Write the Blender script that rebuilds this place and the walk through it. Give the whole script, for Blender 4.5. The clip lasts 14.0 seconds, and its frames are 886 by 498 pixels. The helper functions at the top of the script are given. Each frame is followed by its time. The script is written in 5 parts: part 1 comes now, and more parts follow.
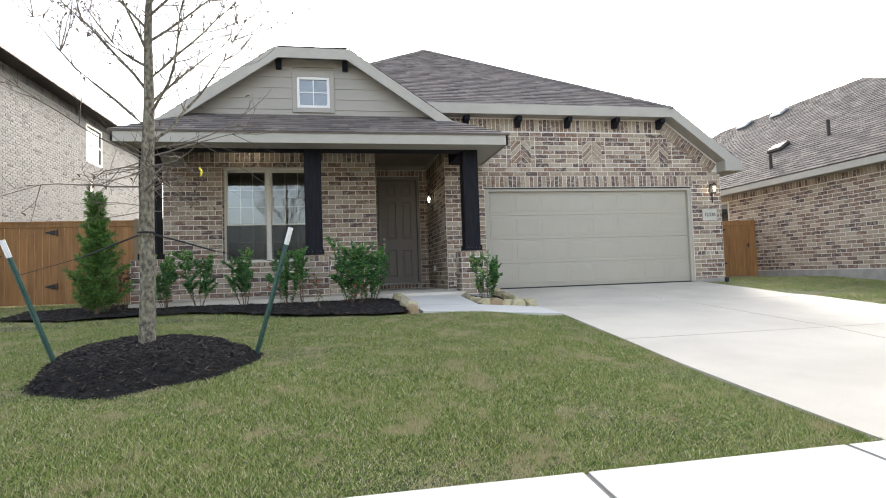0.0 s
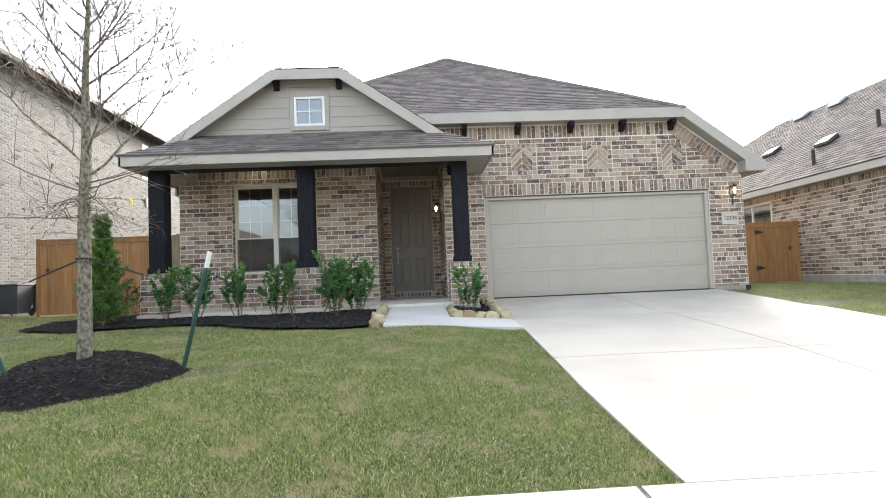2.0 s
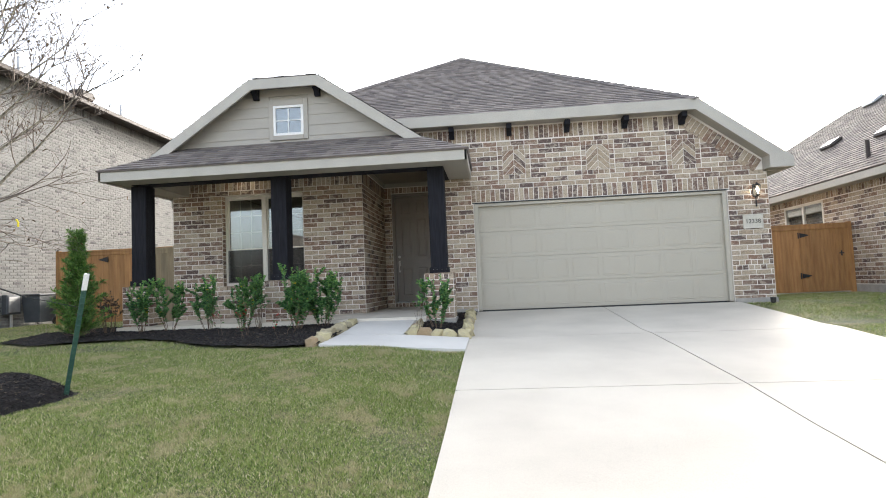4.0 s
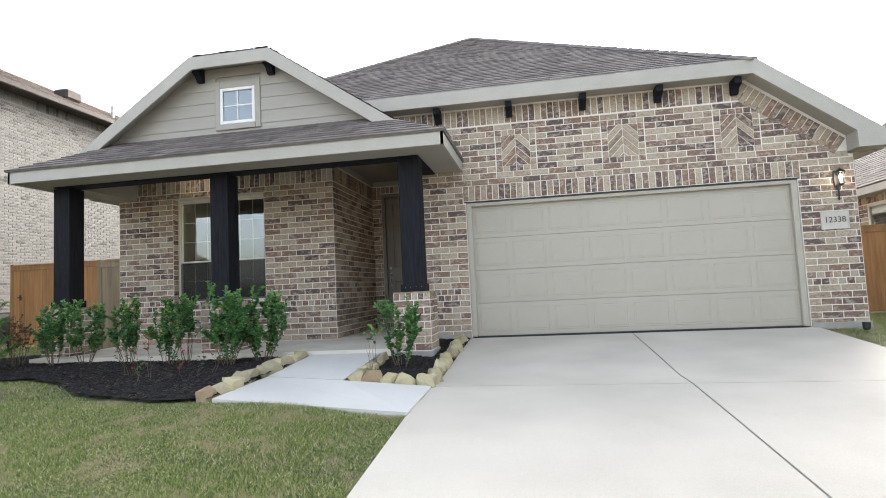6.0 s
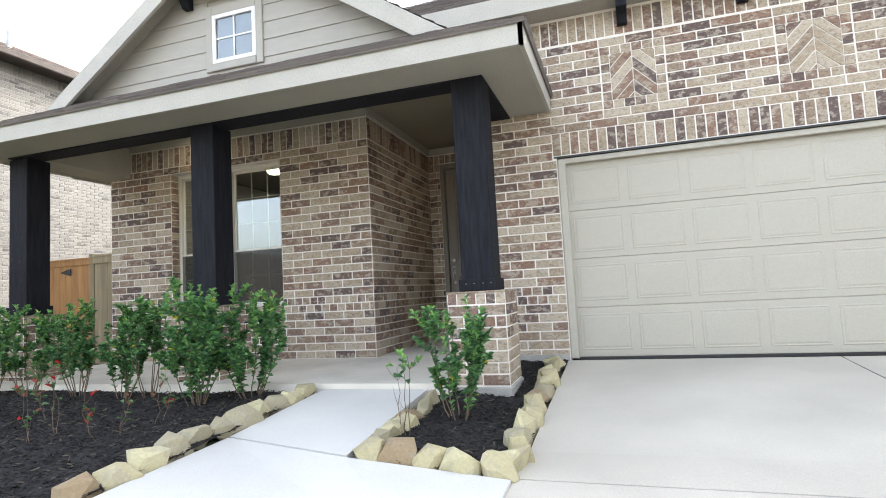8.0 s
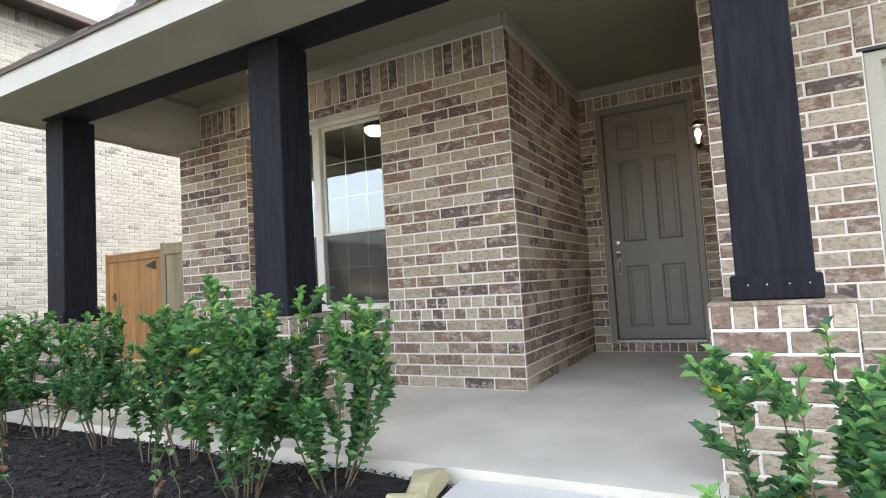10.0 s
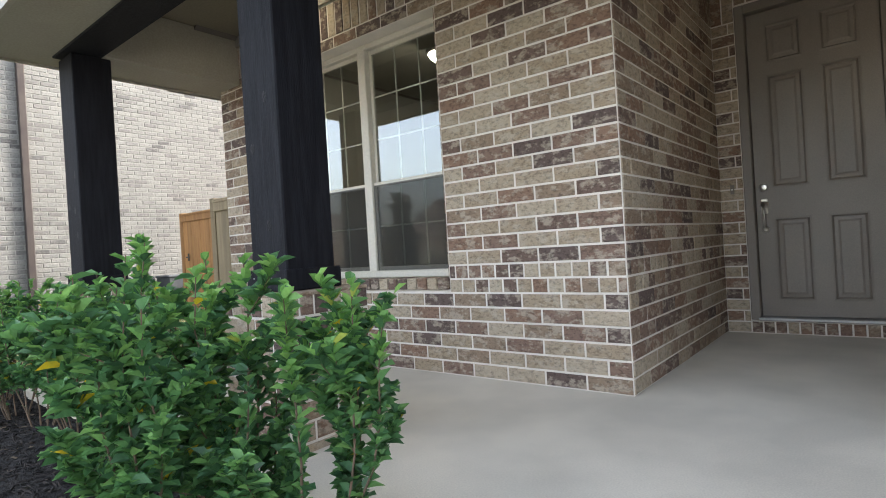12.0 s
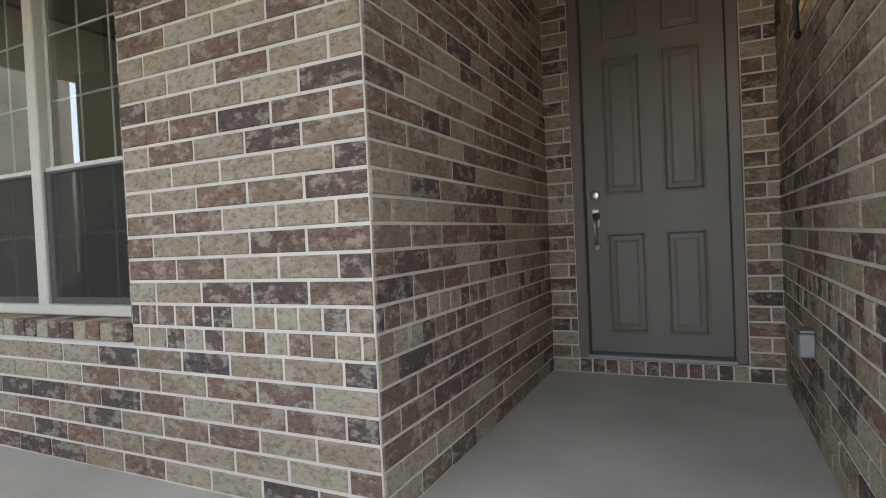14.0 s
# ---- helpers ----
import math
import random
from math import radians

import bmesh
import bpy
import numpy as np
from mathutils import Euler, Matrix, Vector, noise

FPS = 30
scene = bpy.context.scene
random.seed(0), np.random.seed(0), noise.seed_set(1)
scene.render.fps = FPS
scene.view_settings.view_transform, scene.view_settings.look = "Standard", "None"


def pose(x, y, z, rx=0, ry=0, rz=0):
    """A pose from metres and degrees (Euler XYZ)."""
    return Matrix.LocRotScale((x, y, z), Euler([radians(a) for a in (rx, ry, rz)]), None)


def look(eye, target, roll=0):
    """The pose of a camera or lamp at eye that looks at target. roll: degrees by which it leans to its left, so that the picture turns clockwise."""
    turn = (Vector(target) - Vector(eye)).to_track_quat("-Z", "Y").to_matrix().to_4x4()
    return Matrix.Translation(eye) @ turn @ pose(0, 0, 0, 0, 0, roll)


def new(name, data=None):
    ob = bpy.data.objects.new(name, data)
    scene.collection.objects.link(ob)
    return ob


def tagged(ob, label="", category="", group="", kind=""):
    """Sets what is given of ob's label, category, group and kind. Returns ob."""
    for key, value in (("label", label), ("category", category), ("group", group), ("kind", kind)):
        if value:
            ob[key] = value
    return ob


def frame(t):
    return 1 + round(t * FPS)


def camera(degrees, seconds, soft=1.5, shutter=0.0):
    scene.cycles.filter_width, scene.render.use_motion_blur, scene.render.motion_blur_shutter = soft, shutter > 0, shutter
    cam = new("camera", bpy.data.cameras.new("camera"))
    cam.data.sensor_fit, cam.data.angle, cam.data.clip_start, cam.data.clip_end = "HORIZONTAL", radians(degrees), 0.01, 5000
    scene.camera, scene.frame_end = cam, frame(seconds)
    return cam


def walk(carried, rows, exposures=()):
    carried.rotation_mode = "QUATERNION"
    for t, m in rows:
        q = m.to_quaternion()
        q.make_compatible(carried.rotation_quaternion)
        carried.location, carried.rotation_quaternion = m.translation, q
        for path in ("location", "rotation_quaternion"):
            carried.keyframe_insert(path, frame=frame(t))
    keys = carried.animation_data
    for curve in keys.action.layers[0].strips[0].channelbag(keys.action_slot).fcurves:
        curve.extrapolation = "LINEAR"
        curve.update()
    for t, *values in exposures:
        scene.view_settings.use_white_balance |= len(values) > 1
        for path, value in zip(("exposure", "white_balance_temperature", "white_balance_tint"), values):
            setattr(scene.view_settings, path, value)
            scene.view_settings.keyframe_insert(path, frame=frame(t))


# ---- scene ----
cam = camera(77.7, 14.0, soft=1.0)
EXPOSURES = [(0.0, 2.24), (0.5, 2.4), (2.0, 2.5), (5.0, 2.4), (6.5, 2.56), (7.5, 2.78), (9.0, 3.36), (11.5, 3.02), (12.5, 2.95), (13.5, 2.82), (14.0, 2.82)]
PATH = [
    (0.0, (-0.720, -11.475, 0.317), (-0.356, -9.511, 0.409), -1.99),
    (0.5, (-0.443, -11.529, 0.352), (-0.160, -9.551, 0.439), -2.06),
    (1.0, (-0.089, -11.614, 0.429), (0.136, -9.629, 0.517), -2.19),
    (1.5, (0.376, -11.699, 0.443), (0.544, -9.708, 0.543), -2.36),
    (2.0, (0.858, -11.755, 0.442), (0.951, -9.760, 0.547), -2.42),
    (4.5, (2.926, -10.725, 0.628), (2.703, -8.741, 0.752), -2.59),
    (5.0, (3.131, -10.172, 0.696), (2.870, -8.192, 0.818), -2.71),
    (5.5, (3.322, -9.575, 0.734), (3.029, -7.601, 0.864), -2.70),
    (6.0, (3.410, -8.888, 0.752), (3.074, -6.922, 0.897), -2.74),
    (6.5, (3.434, -8.227, 0.759), (3.053, -6.270, 0.912), -2.83),
    (7.0, (3.371, -7.496, 0.750), (2.930, -5.552, 0.909), -3.03),
    (7.5, (3.181, -6.789, 0.754), (2.663, -4.864, 0.913), -3.07),
    (8.0, (2.866, -6.132, 0.742), (2.266, -4.231, 0.898), -3.16),
    (8.5, (2.509, -5.547, 0.781), (1.852, -3.664, 0.939), -3.01),
    (9.0, (2.134, -5.066, 0.833), (1.385, -3.218, 0.995), -3.06),
    (11.5, (1.213, -3.201, 0.891), (0.018, -1.598, 0.926), -3.6),
    (12.0, (1.160, -3.035, 0.895), (-0.098, -1.480, 0.892), -3.5),
    (12.5, (1.122, -2.873, 0.907), (-0.179, -1.353, 0.903), -3.3),
    (13.0, (1.060, -2.521, 0.955), (-0.203, -0.970, 0.936), -3.0),
    (13.5, (1.056, -2.093, 0.986), (-0.022, -0.409, 0.957), -2.9),
    (14.0, (1.049, -1.588, 0.997), (0.184, 0.215, 0.957), -2.6),
]
walk(cam, [(t, look(eye, target, roll)) for t, eye, target, roll in PATH], exposures=EXPOSURES)

# ---- light ----
world = bpy.data.worlds.new("hazy_sky")
scene.world = world
world.use_nodes = True
wn = world.node_tree
sky = wn.nodes.new("ShaderNodeTexSky")
sky.sky_type = "NISHITA"
sky.sun_disc = False
SUN_EL, SUN_AZ = radians(24), radians(24)      # azimuth from +y towards +x
sky.sun_elevation = SUN_EL
sky.sun_rotation = SUN_AZ
sky.air_density, sky.dust_density, sky.ozone_density = 1.0, 4.0, 1.5
haze = wn.nodes.new("ShaderNodeHueSaturation")
haze.inputs["Saturation"].default_value = 0.5
wn.links.new(sky.outputs[0], haze.inputs["Color"])
wn.links.new(haze.outputs[0], wn.nodes["Background"].inputs[0])
wn.nodes["Background"].inputs[1].default_value = 0.15
sun_data = bpy.data.lights.new("sun", "SUN")
sun_data.energy, sun_data.angle, sun_data.color = 0.9, radians(10), (1.0, 0.95, 0.87)
sun = new("sun", sun_data)
sun.rotation_euler = Vector((math.sin(SUN_AZ) * math.cos(SUN_EL), math.cos(SUN_AZ) * math.cos(SUN_EL), math.sin(SUN_EL))).to_track_quat("Z", "Y").to_euler()

# ---- materials ----


def lin(c):
    return tuple((v / 12.92 if v <= 0.04045 else ((v + 0.055) / 1.055) ** 2.4) for v in c) + (1.0,)


def material(name, a, b=None, rough=0.7, scale=8.0, fine=90.0, bump=0.2, metal=0.0, spread=0.0, source="object", stretch=(1, 1, 1), stain=None, coat=0.0, dist=0.01):
    """Two-tone noise, fine grain and bump; spread varies the tone from piece to piece."""
    m = bpy.data.materials.new(name)
    m.use_nodes = True
    n, l = m.node_tree.nodes, m.node_tree.links
    p = n["Principled BSDF"]
    p.inputs["Roughness"].default_value, p.inputs["Metallic"].default_value = rough, metal
    p.inputs["Coat Weight"].default_value = coat
    tc, mp = n.new("ShaderNodeTexCoord"), n.new("ShaderNodeMapping")
    l.new(tc.outputs["Object"], mp.inputs[0])
    mp.inputs["Scale"].default_value = stretch
    big, small = n.new("ShaderNodeTexNoise"), n.new("ShaderNodeTexNoise")
    for t, s, d in ((big, scale, 4), (small, fine, 3)):
        t.inputs["Scale"].default_value, t.inputs["Detail"].default_value = s, d
        l.new(mp.outputs[0], t.inputs["Vector"])
    mix = n.new("ShaderNodeMix")
    mix.data_type = "RGBA"
    mix.inputs["A"].default_value, mix.inputs["B"].default_value = a + (1,) if len(a) == 3 else a, (b or a) + (1,) if len(b or a) == 3 else (b or a)
    r = n.new("ShaderNodeValToRGB")
    r.color_ramp.elements[0].position, r.color_ramp.elements[1].position = 0.35, 0.65
    l.new(big.outputs[0], r.inputs[0])
    l.new(r.outputs[0], mix.inputs["Factor"])
    hsv = n.new("ShaderNodeHueSaturation")
    l.new(mix.outputs["Result"], hsv.inputs["Color"])
    val = n.new("ShaderNodeMapRange")
    val.inputs["To Min"].default_value, val.inputs["To Max"].default_value = 0.78, 1.22
    l.new(small.outputs[0], val.inputs[0])
    out = val.outputs[0]
    if spread:
        rnd = n.new("ShaderNodeObjectInfo").outputs["Random"] if source == "object" else n.new("ShaderNodeNewGeometry").outputs["Random Per Island"]
        mr = n.new("ShaderNodeMapRange")
        mr.inputs["To Min"].default_value, mr.inputs["To Max"].default_value = 1 - spread, 1 + spread
        l.new(rnd, mr.inputs[0])
        mul = n.new("ShaderNodeMath")
        mul.operation = "MULTIPLY"
        l.new(out, mul.inputs[0]), l.new(mr.outputs[0], mul.inputs[1])
        out = mul.outputs[0]
    l.new(out, hsv.inputs["Value"])
    l.new(hsv.outputs[0], p.inputs["Base Color"])
    if bump:
        bp = n.new("ShaderNodeBump")
        bp.inputs["Strength"].default_value, bp.inputs["Distance"].default_value = bump, dist
        l.new(small.outputs[0], bp.inputs["Height"])
        l.new(bp.outputs[0], p.inputs["Normal"])
    return m


def ramp_material(name, stops, source, rough=0.85, scale=14.0, blotch=0.35, blotch_colour=(0.42, 0.37, 0.31), bump=0.5, fine=120.0, stretch=(1, 1, 1), speckle=0.0, crisp=0.62):
    """One tone for each piece out of a ramp, with a weathered wash broken over it."""
    m = bpy.data.materials.new(name)
    m.use_nodes = True
    n, l = m.node_tree.nodes, m.node_tree.links
    p = n["Principled BSDF"]
    p.inputs["Roughness"].default_value = rough
    p.inputs["Specular IOR Level"].default_value = 0.3
    rnd = n.new("ShaderNodeObjectInfo").outputs["Random"] if source == "object" else n.new("ShaderNodeNewGeometry").outputs["Random Per Island"]
    r = n.new("ShaderNodeValToRGB")
    r.color_ramp.interpolation = "CONSTANT"
    while len(r.color_ramp.elements) < len(stops):
        r.color_ramp.elements.new(0.5)
    for e, (pos, c) in zip(r.color_ramp.elements, stops):
        e.position, e.color = pos, c + (1,)
    l.new(rnd, r.inputs[0])
    tc = n.new("ShaderNodeTexCoord")
    off = n.new("ShaderNodeVectorMath")
    off.operation = "ADD"
    comb = n.new("ShaderNodeCombineXYZ")
    mul = n.new("ShaderNodeMath")
    mul.operation, mul.inputs[1].default_value = "MULTIPLY", 37.0
    l.new(rnd, mul.inputs[0])
    for k in range(3):
        l.new(mul.outputs[0], comb.inputs[k])
    mp = n.new("ShaderNodeMapping")
    mp.inputs["Scale"].default_value = stretch
    l.new(tc.outputs["Object"], mp.inputs[0])
    l.new(mp.outputs[0], off.inputs[0]), l.new(comb.outputs[0], off.inputs[1])
    big, small = n.new("ShaderNodeTexNoise"), n.new("ShaderNodeTexNoise")
    for t, s, d in ((big, scale, 6), (small, fine, 4)):
        t.inputs["Scale"].default_value, t.inputs["Detail"].default_value = s, d
        t.inputs["Roughness"].default_value = 0.65
        l.new(off.outputs[0], t.inputs["Vector"])
    br = n.new("ShaderNodeValToRGB")
    br.color_ramp.elements[0].position, br.color_ramp.elements[1].position = 0.5, crisp
    l.new(big.outputs[0], br.inputs[0])
    sc = n.new("ShaderNodeMath")
    sc.operation, sc.inputs[1].default_value = "MULTIPLY", blotch
    l.new(br.outputs[0], sc.inputs[0])
    mix = n.new("ShaderNodeMix")
    mix.data_type = "RGBA"
    mix.inputs["B"].default_value = blotch_colour + (1,)
    l.new(sc.outputs[0], mix.inputs["Factor"]), l.new(r.outputs[0], mix.inputs["A"])
    tone = mix.outputs["Result"]
    if speckle:
        sp_, sr, sm = n.new("ShaderNodeTexNoise"), n.new("ShaderNodeValToRGB"), n.new("ShaderNodeMix")
        sm.data_type, sm.blend_type = "RGBA", "MULTIPLY"
        sp_.inputs["Scale"].default_value, sp_.inputs["Detail"].default_value, sp_.inputs["Roughness"].default_value = 42.0, 5.0, 0.7
        sr.color_ramp.elements[0].position, sr.color_ramp.elements[1].position = 0.36, 0.52
        sr.color_ramp.elements[0].color = (1 - speckle, 1 - speckle, 1 - speckle, 1)
        l.new(off.outputs[0], sp_.inputs["Vector"]), l.new(sp_.outputs[0], sr.inputs[0])
        sm.inputs["Factor"].default_value = 1.0
        l.new(tone, sm.inputs["A"]), l.new(sr.outputs[0], sm.inputs["B"])
        tone = sm.outputs["Result"]
    hsv = n.new("ShaderNodeHueSaturation")
    vr = n.new("ShaderNodeMapRange")
    vr.inputs["To Min"].default_value, vr.inputs["To Max"].default_value = 0.7, 1.3
    l.new(small.outputs[0], vr.inputs[0]), l.new(vr.outputs[0], hsv.inputs["Value"])
    l.new(tone, hsv.inputs["Color"]), l.new(hsv.outputs[0], p.inputs["Base Color"])
    bp = n.new("ShaderNodeBump")
    bp.inputs["Strength"].default_value, bp.inputs["Distance"].default_value = bump, 0.006
    l.new(small.outputs[0], bp.inputs["Height"]), l.new(bp.outputs[0], p.inputs["Normal"])
    return m


BRICKS = [(0.0, (0.35, 0.275, 0.195)), (0.16, (0.43, 0.355, 0.265)), (0.31, (0.215, 0.142, 0.108)), (0.44, (0.125, 0.09, 0.078)),
          (0.55, (0.265, 0.195, 0.14)), (0.66, (0.24, 0.152, 0.108)), (0.78, (0.155, 0.105, 0.084)), (0.89, (0.39, 0.315, 0.23))]
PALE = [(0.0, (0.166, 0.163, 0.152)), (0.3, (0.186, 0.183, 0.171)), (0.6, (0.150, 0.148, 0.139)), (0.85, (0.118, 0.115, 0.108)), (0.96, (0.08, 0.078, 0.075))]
ROOF = [(0.0, (0.14, 0.12, 0.11)), (0.3, (0.17, 0.147, 0.133)), (0.6, (0.112, 0.097, 0.092)), (0.85, (0.20, 0.172, 0.155))]
M = {}
M["brick"] = ramp_material("weathered_brick", BRICKS, "object", blotch=0.62, blotch_colour=(0.45, 0.385, 0.305), scale=15, stretch=(0.8, 0.8, 1.3), speckle=0.42, bump=1.0, fine=90, crisp=0.58)
M["brick_joined"] = ramp_material("weathered_brick_joined", BRICKS, "island", blotch=0.62, blotch_colour=(0.45, 0.385, 0.305), scale=15, stretch=(0.8, 0.8, 1.3), speckle=0.42, bump=1.0, fine=90, crisp=0.58)
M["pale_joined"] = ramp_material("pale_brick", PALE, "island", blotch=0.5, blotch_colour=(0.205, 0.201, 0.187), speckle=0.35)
M["shingle"] = ramp_material("asphalt_shingle", ROOF, "island", blotch=0.4, blotch_colour=(0.135, 0.117, 0.108), scale=5, fine=300, rough=0.95)
# Main roof tones cut to 0.72, offsetting grazing sun on the east neighbour's slopes.
M["shingle_dimmed"] = ramp_material("dimmed_asphalt_shingle", [(p, tuple(v * 0.72 for v in c)) for p, c in ROOF], "island", blotch=0.4, blotch_colour=(0.098, 0.088, 0.082), scale=5, fine=300, rough=0.95)
# Soffit paint darkened for the porch ceiling, which rendered too bright under ground bounce.
M["ceiling"] = material("darkened_ceiling_paint", (0.235, 0.205, 0.155), (0.215, 0.187, 0.142), 0.75, 2, 60, 0.08)
M["mortar"] = material("mortar", (0.74, 0.69, 0.625), (0.66, 0.615, 0.555), 0.95, 6, 160, 0.4)
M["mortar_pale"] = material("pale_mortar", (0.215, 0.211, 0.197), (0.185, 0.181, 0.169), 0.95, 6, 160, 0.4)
M["trim"] = material("greige_trim_paint", (0.40, 0.375, 0.325), (0.37, 0.345, 0.30), 0.6, 3, 60, 0.05)
M["siding"] = material("taupe_siding_paint", (0.34, 0.315, 0.27), (0.32, 0.295, 0.255), 0.6, 3, 80, 0.08, stretch=(1, 1, 6))
M["soffit"] = material("soffit_paint", (0.36, 0.335, 0.285), (0.33, 0.305, 0.26), 0.7, 2, 60, 0.08)
M["stain"] = material("dark_stained_wood", (0.008, 0.008, 0.011), (0.015, 0.0155, 0.020), 0.72, 6, 40, 0.35, stretch=(6, 6, 0.5))
M["stain"].node_tree.nodes["Principled BSDF"].inputs["Specular IOR Level"].default_value = 0.15
M["knot"] = material("dark_knot", (0.008, 0.008, 0.010), (0.012, 0.012, 0.014), 0.5, 20, 90, 0.6)
M["knot"].node_tree.nodes["Principled BSDF"].inputs["Specular IOR Level"].default_value = 0.12
M["garage"] = material("garage_door_paint", (0.375, 0.347, 0.285), (0.365, 0.337, 0.275), 0.5, 2, 120, 0.06)
M["door"] = material("taupe_door_paint", (0.205, 0.18, 0.155), (0.19, 0.167, 0.144), 0.45, 3, 120, 0.05)
M["vinyl"] = material("almond_vinyl", (0.60, 0.57, 0.50), (0.57, 0.54, 0.47), 0.4, 3, 90, 0.02)
M["white"] = material("white_paint", (0.74, 0.73, 0.70), (0.69, 0.68, 0.66), 0.5, 4, 90, 0.04)
M["concrete"] = material("driveway_concrete", (0.515, 0.473, 0.398), (0.435, 0.398, 0.334), 0.9, 0.9, 130, 0.15)
M["walk"] = material("new_concrete", (0.55, 0.53, 0.49), (0.50, 0.483, 0.45), 0.9, 1.2, 140, 0.12)
M["porch"] = material("porch_concrete", (0.66, 0.61, 0.52), (0.53, 0.495, 0.425), 0.75, 1.6, 150, 0.12)
M["foundation"] = material("foundation_concrete", (0.36, 0.34, 0.31), (0.28, 0.265, 0.24), 0.9, 5, 90, 0.3)
M["joint"] = material("expansion_joint", (0.10, 0.095, 0.085), (0.16, 0.15, 0.13), 0.9, 8, 80, 0.3)
M["stone"] = ramp_material("edging_limestone", [(0.0, (0.39, 0.34, 0.20)), (0.3, (0.32, 0.28, 0.18)), (0.55, (0.45, 0.40, 0.24)), (0.88, (0.28, 0.205, 0.12))], "object", blotch=0.5, blotch_colour=(0.30, 0.27, 0.21), scale=9, bump=0.8, fine=60)
M["mulch"] = material("dark_mulch", (0.013, 0.011, 0.011), (0.026, 0.022, 0.020), 0.95, 30, 120, 1.0, dist=0.03)
M["chip"] = ramp_material("mulch_chips", [(0.0, (0.010, 0.009, 0.009)), (0.35, (0.020, 0.017, 0.016)), (0.7, (0.034, 0.028, 0.025)), (0.95, (0.11, 0.085, 0.06))], "island", blotch=0.2, blotch_colour=(0.03, 0.025, 0.022), bump=0.4)
M["soil"] = material("lawn_soil", (0.045, 0.058, 0.02), (0.10, 0.09, 0.045), 0.95, 2.2, 40, 0.8, dist=0.03)
M["blade"] = ramp_material("grass_blades", [(0.0, (0.20, 0.26, 0.06)), (0.2, (0.31, 0.38, 0.11)), (0.36, (0.06, 0.09, 0.025)), (0.56, (0.40, 0.38, 0.17)), (0.70, (0.72, 0.62, 0.42)), (0.80, (0.20, 0.27, 0.06))], "island", rough=0.75, blotch=0.0, bump=0.0)
bn, bl = M["blade"].node_tree.nodes, M["blade"].node_tree.links
straw, geo, fac = bn.new("ShaderNodeMix"), bn.new("ShaderNodeTexNoise"), bn.new("ShaderNodeValToRGB")
straw.data_type = "RGBA"
geo.inputs["Scale"].default_value, geo.inputs["Detail"].default_value, geo.inputs["Roughness"].default_value = 2.6, 8.0, 0.78
fac.color_ramp.elements[0].position, fac.color_ramp.elements[1].position = 0.515, 0.60
fac.color_ramp.elements[1].color = (0.85, 0.85, 0.85, 1)
bl.new(bn.new("ShaderNodeTexCoord").outputs["Object"], geo.inputs["Vector"])
bl.new(geo.outputs[0], fac.inputs[0])
bl.new(fac.outputs[0], straw.inputs["Factor"])
end = bn["Principled BSDF"].inputs["Base Color"].links[0].from_socket
bl.new(end, straw.inputs["A"])
straw.inputs["B"].default_value = (0.45, 0.385, 0.22, 1)
bl.new(straw.outputs["Result"], bn["Principled BSDF"].inputs["Base Color"])
M["fence"] = material("cedar_fence", (0.36, 0.185, 0.065), (0.27, 0.13, 0.045), 0.7, 3, 50, 0.3, spread=0.16, stretch=(6, 6, 0.6))
M["fence_old"] = material("weathered_fence", (0.27, 0.21, 0.125), (0.20, 0.155, 0.095), 0.8, 3, 50, 0.3, spread=0.14, stretch=(6, 6, 0.6))
M["black"] = material("black_iron", (0.012, 0.012, 0.013), (0.02, 0.02, 0.02), 0.5, 20, 100, 0.2)
M["nickel"] = material("satin_nickel", (0.55, 0.52, 0.47), (0.5, 0.48, 0.44), 0.28, 10, 200, 0.02, metal=1.0)
M["tpost"] = material("green_post_paint", (0.018, 0.062, 0.048), (0.03, 0.08, 0.06), 0.5, 20, 100, 0.2)
M["bark"] = material("grey_bark", (0.27, 0.245, 0.18), (0.075, 0.065, 0.045), 0.9, 38, 110, 1.0, stretch=(1, 1, 0.6), dist=0.02)
M["twig"] = material("twig_bark", (0.16, 0.13, 0.105), (0.11, 0.09, 0.075), 0.9, 14, 70, 0.3)
M["stem"] = material("shrub_stem", (0.15, 0.10, 0.065), (0.10, 0.075, 0.05), 0.85, 14, 70, 0.3)
M["leaf"] = ramp_material("shrub_leaf", [(0.0, (0.075, 0.18, 0.07)), (0.3, (0.11, 0.245, 0.085)), (0.52, (0.05, 0.125, 0.056)), (0.72, (0.16, 0.33, 0.105)), (0.90, (0.21, 0.40, 0.125)), (0.99, (0.62, 0.48, 0.03))], "island", rough=0.36, blotch=0.25, blotch_colour=(0.095, 0.21, 0.075), bump=0.1)
M["leaf_new"] = ramp_material("new_shrub_leaf", [(0.0, (0.16, 0.34, 0.09)), (0.35, (0.23, 0.44, 0.12)), (0.7, (0.30, 0.52, 0.15)), (0.96, (0.42, 0.48, 0.10))], "island", rough=0.38, blotch=0.2, blotch_colour=(0.14, 0.32, 0.08), bump=0.1)
M["needle"] = ramp_material("conifer_leaf", [(0.0, (0.06, 0.135, 0.03)), (0.4, (0.105, 0.20, 0.045)), (0.75, (0.17, 0.29, 0.065))], "island", rough=0.5, blotch=0.2, blotch_colour=(0.06, 0.14, 0.04), bump=0.0)
M["dry"] = ramp_material("reddish_leaf", [(0.0, (0.42, 0.03, 0.03)), (0.13, (0.20, 0.09, 0.05)), (0.3, (0.07, 0.16, 0.05)), (0.7, (0.10, 0.20, 0.06))], "island", rough=0.5, blotch=0.2, bump=0.0)
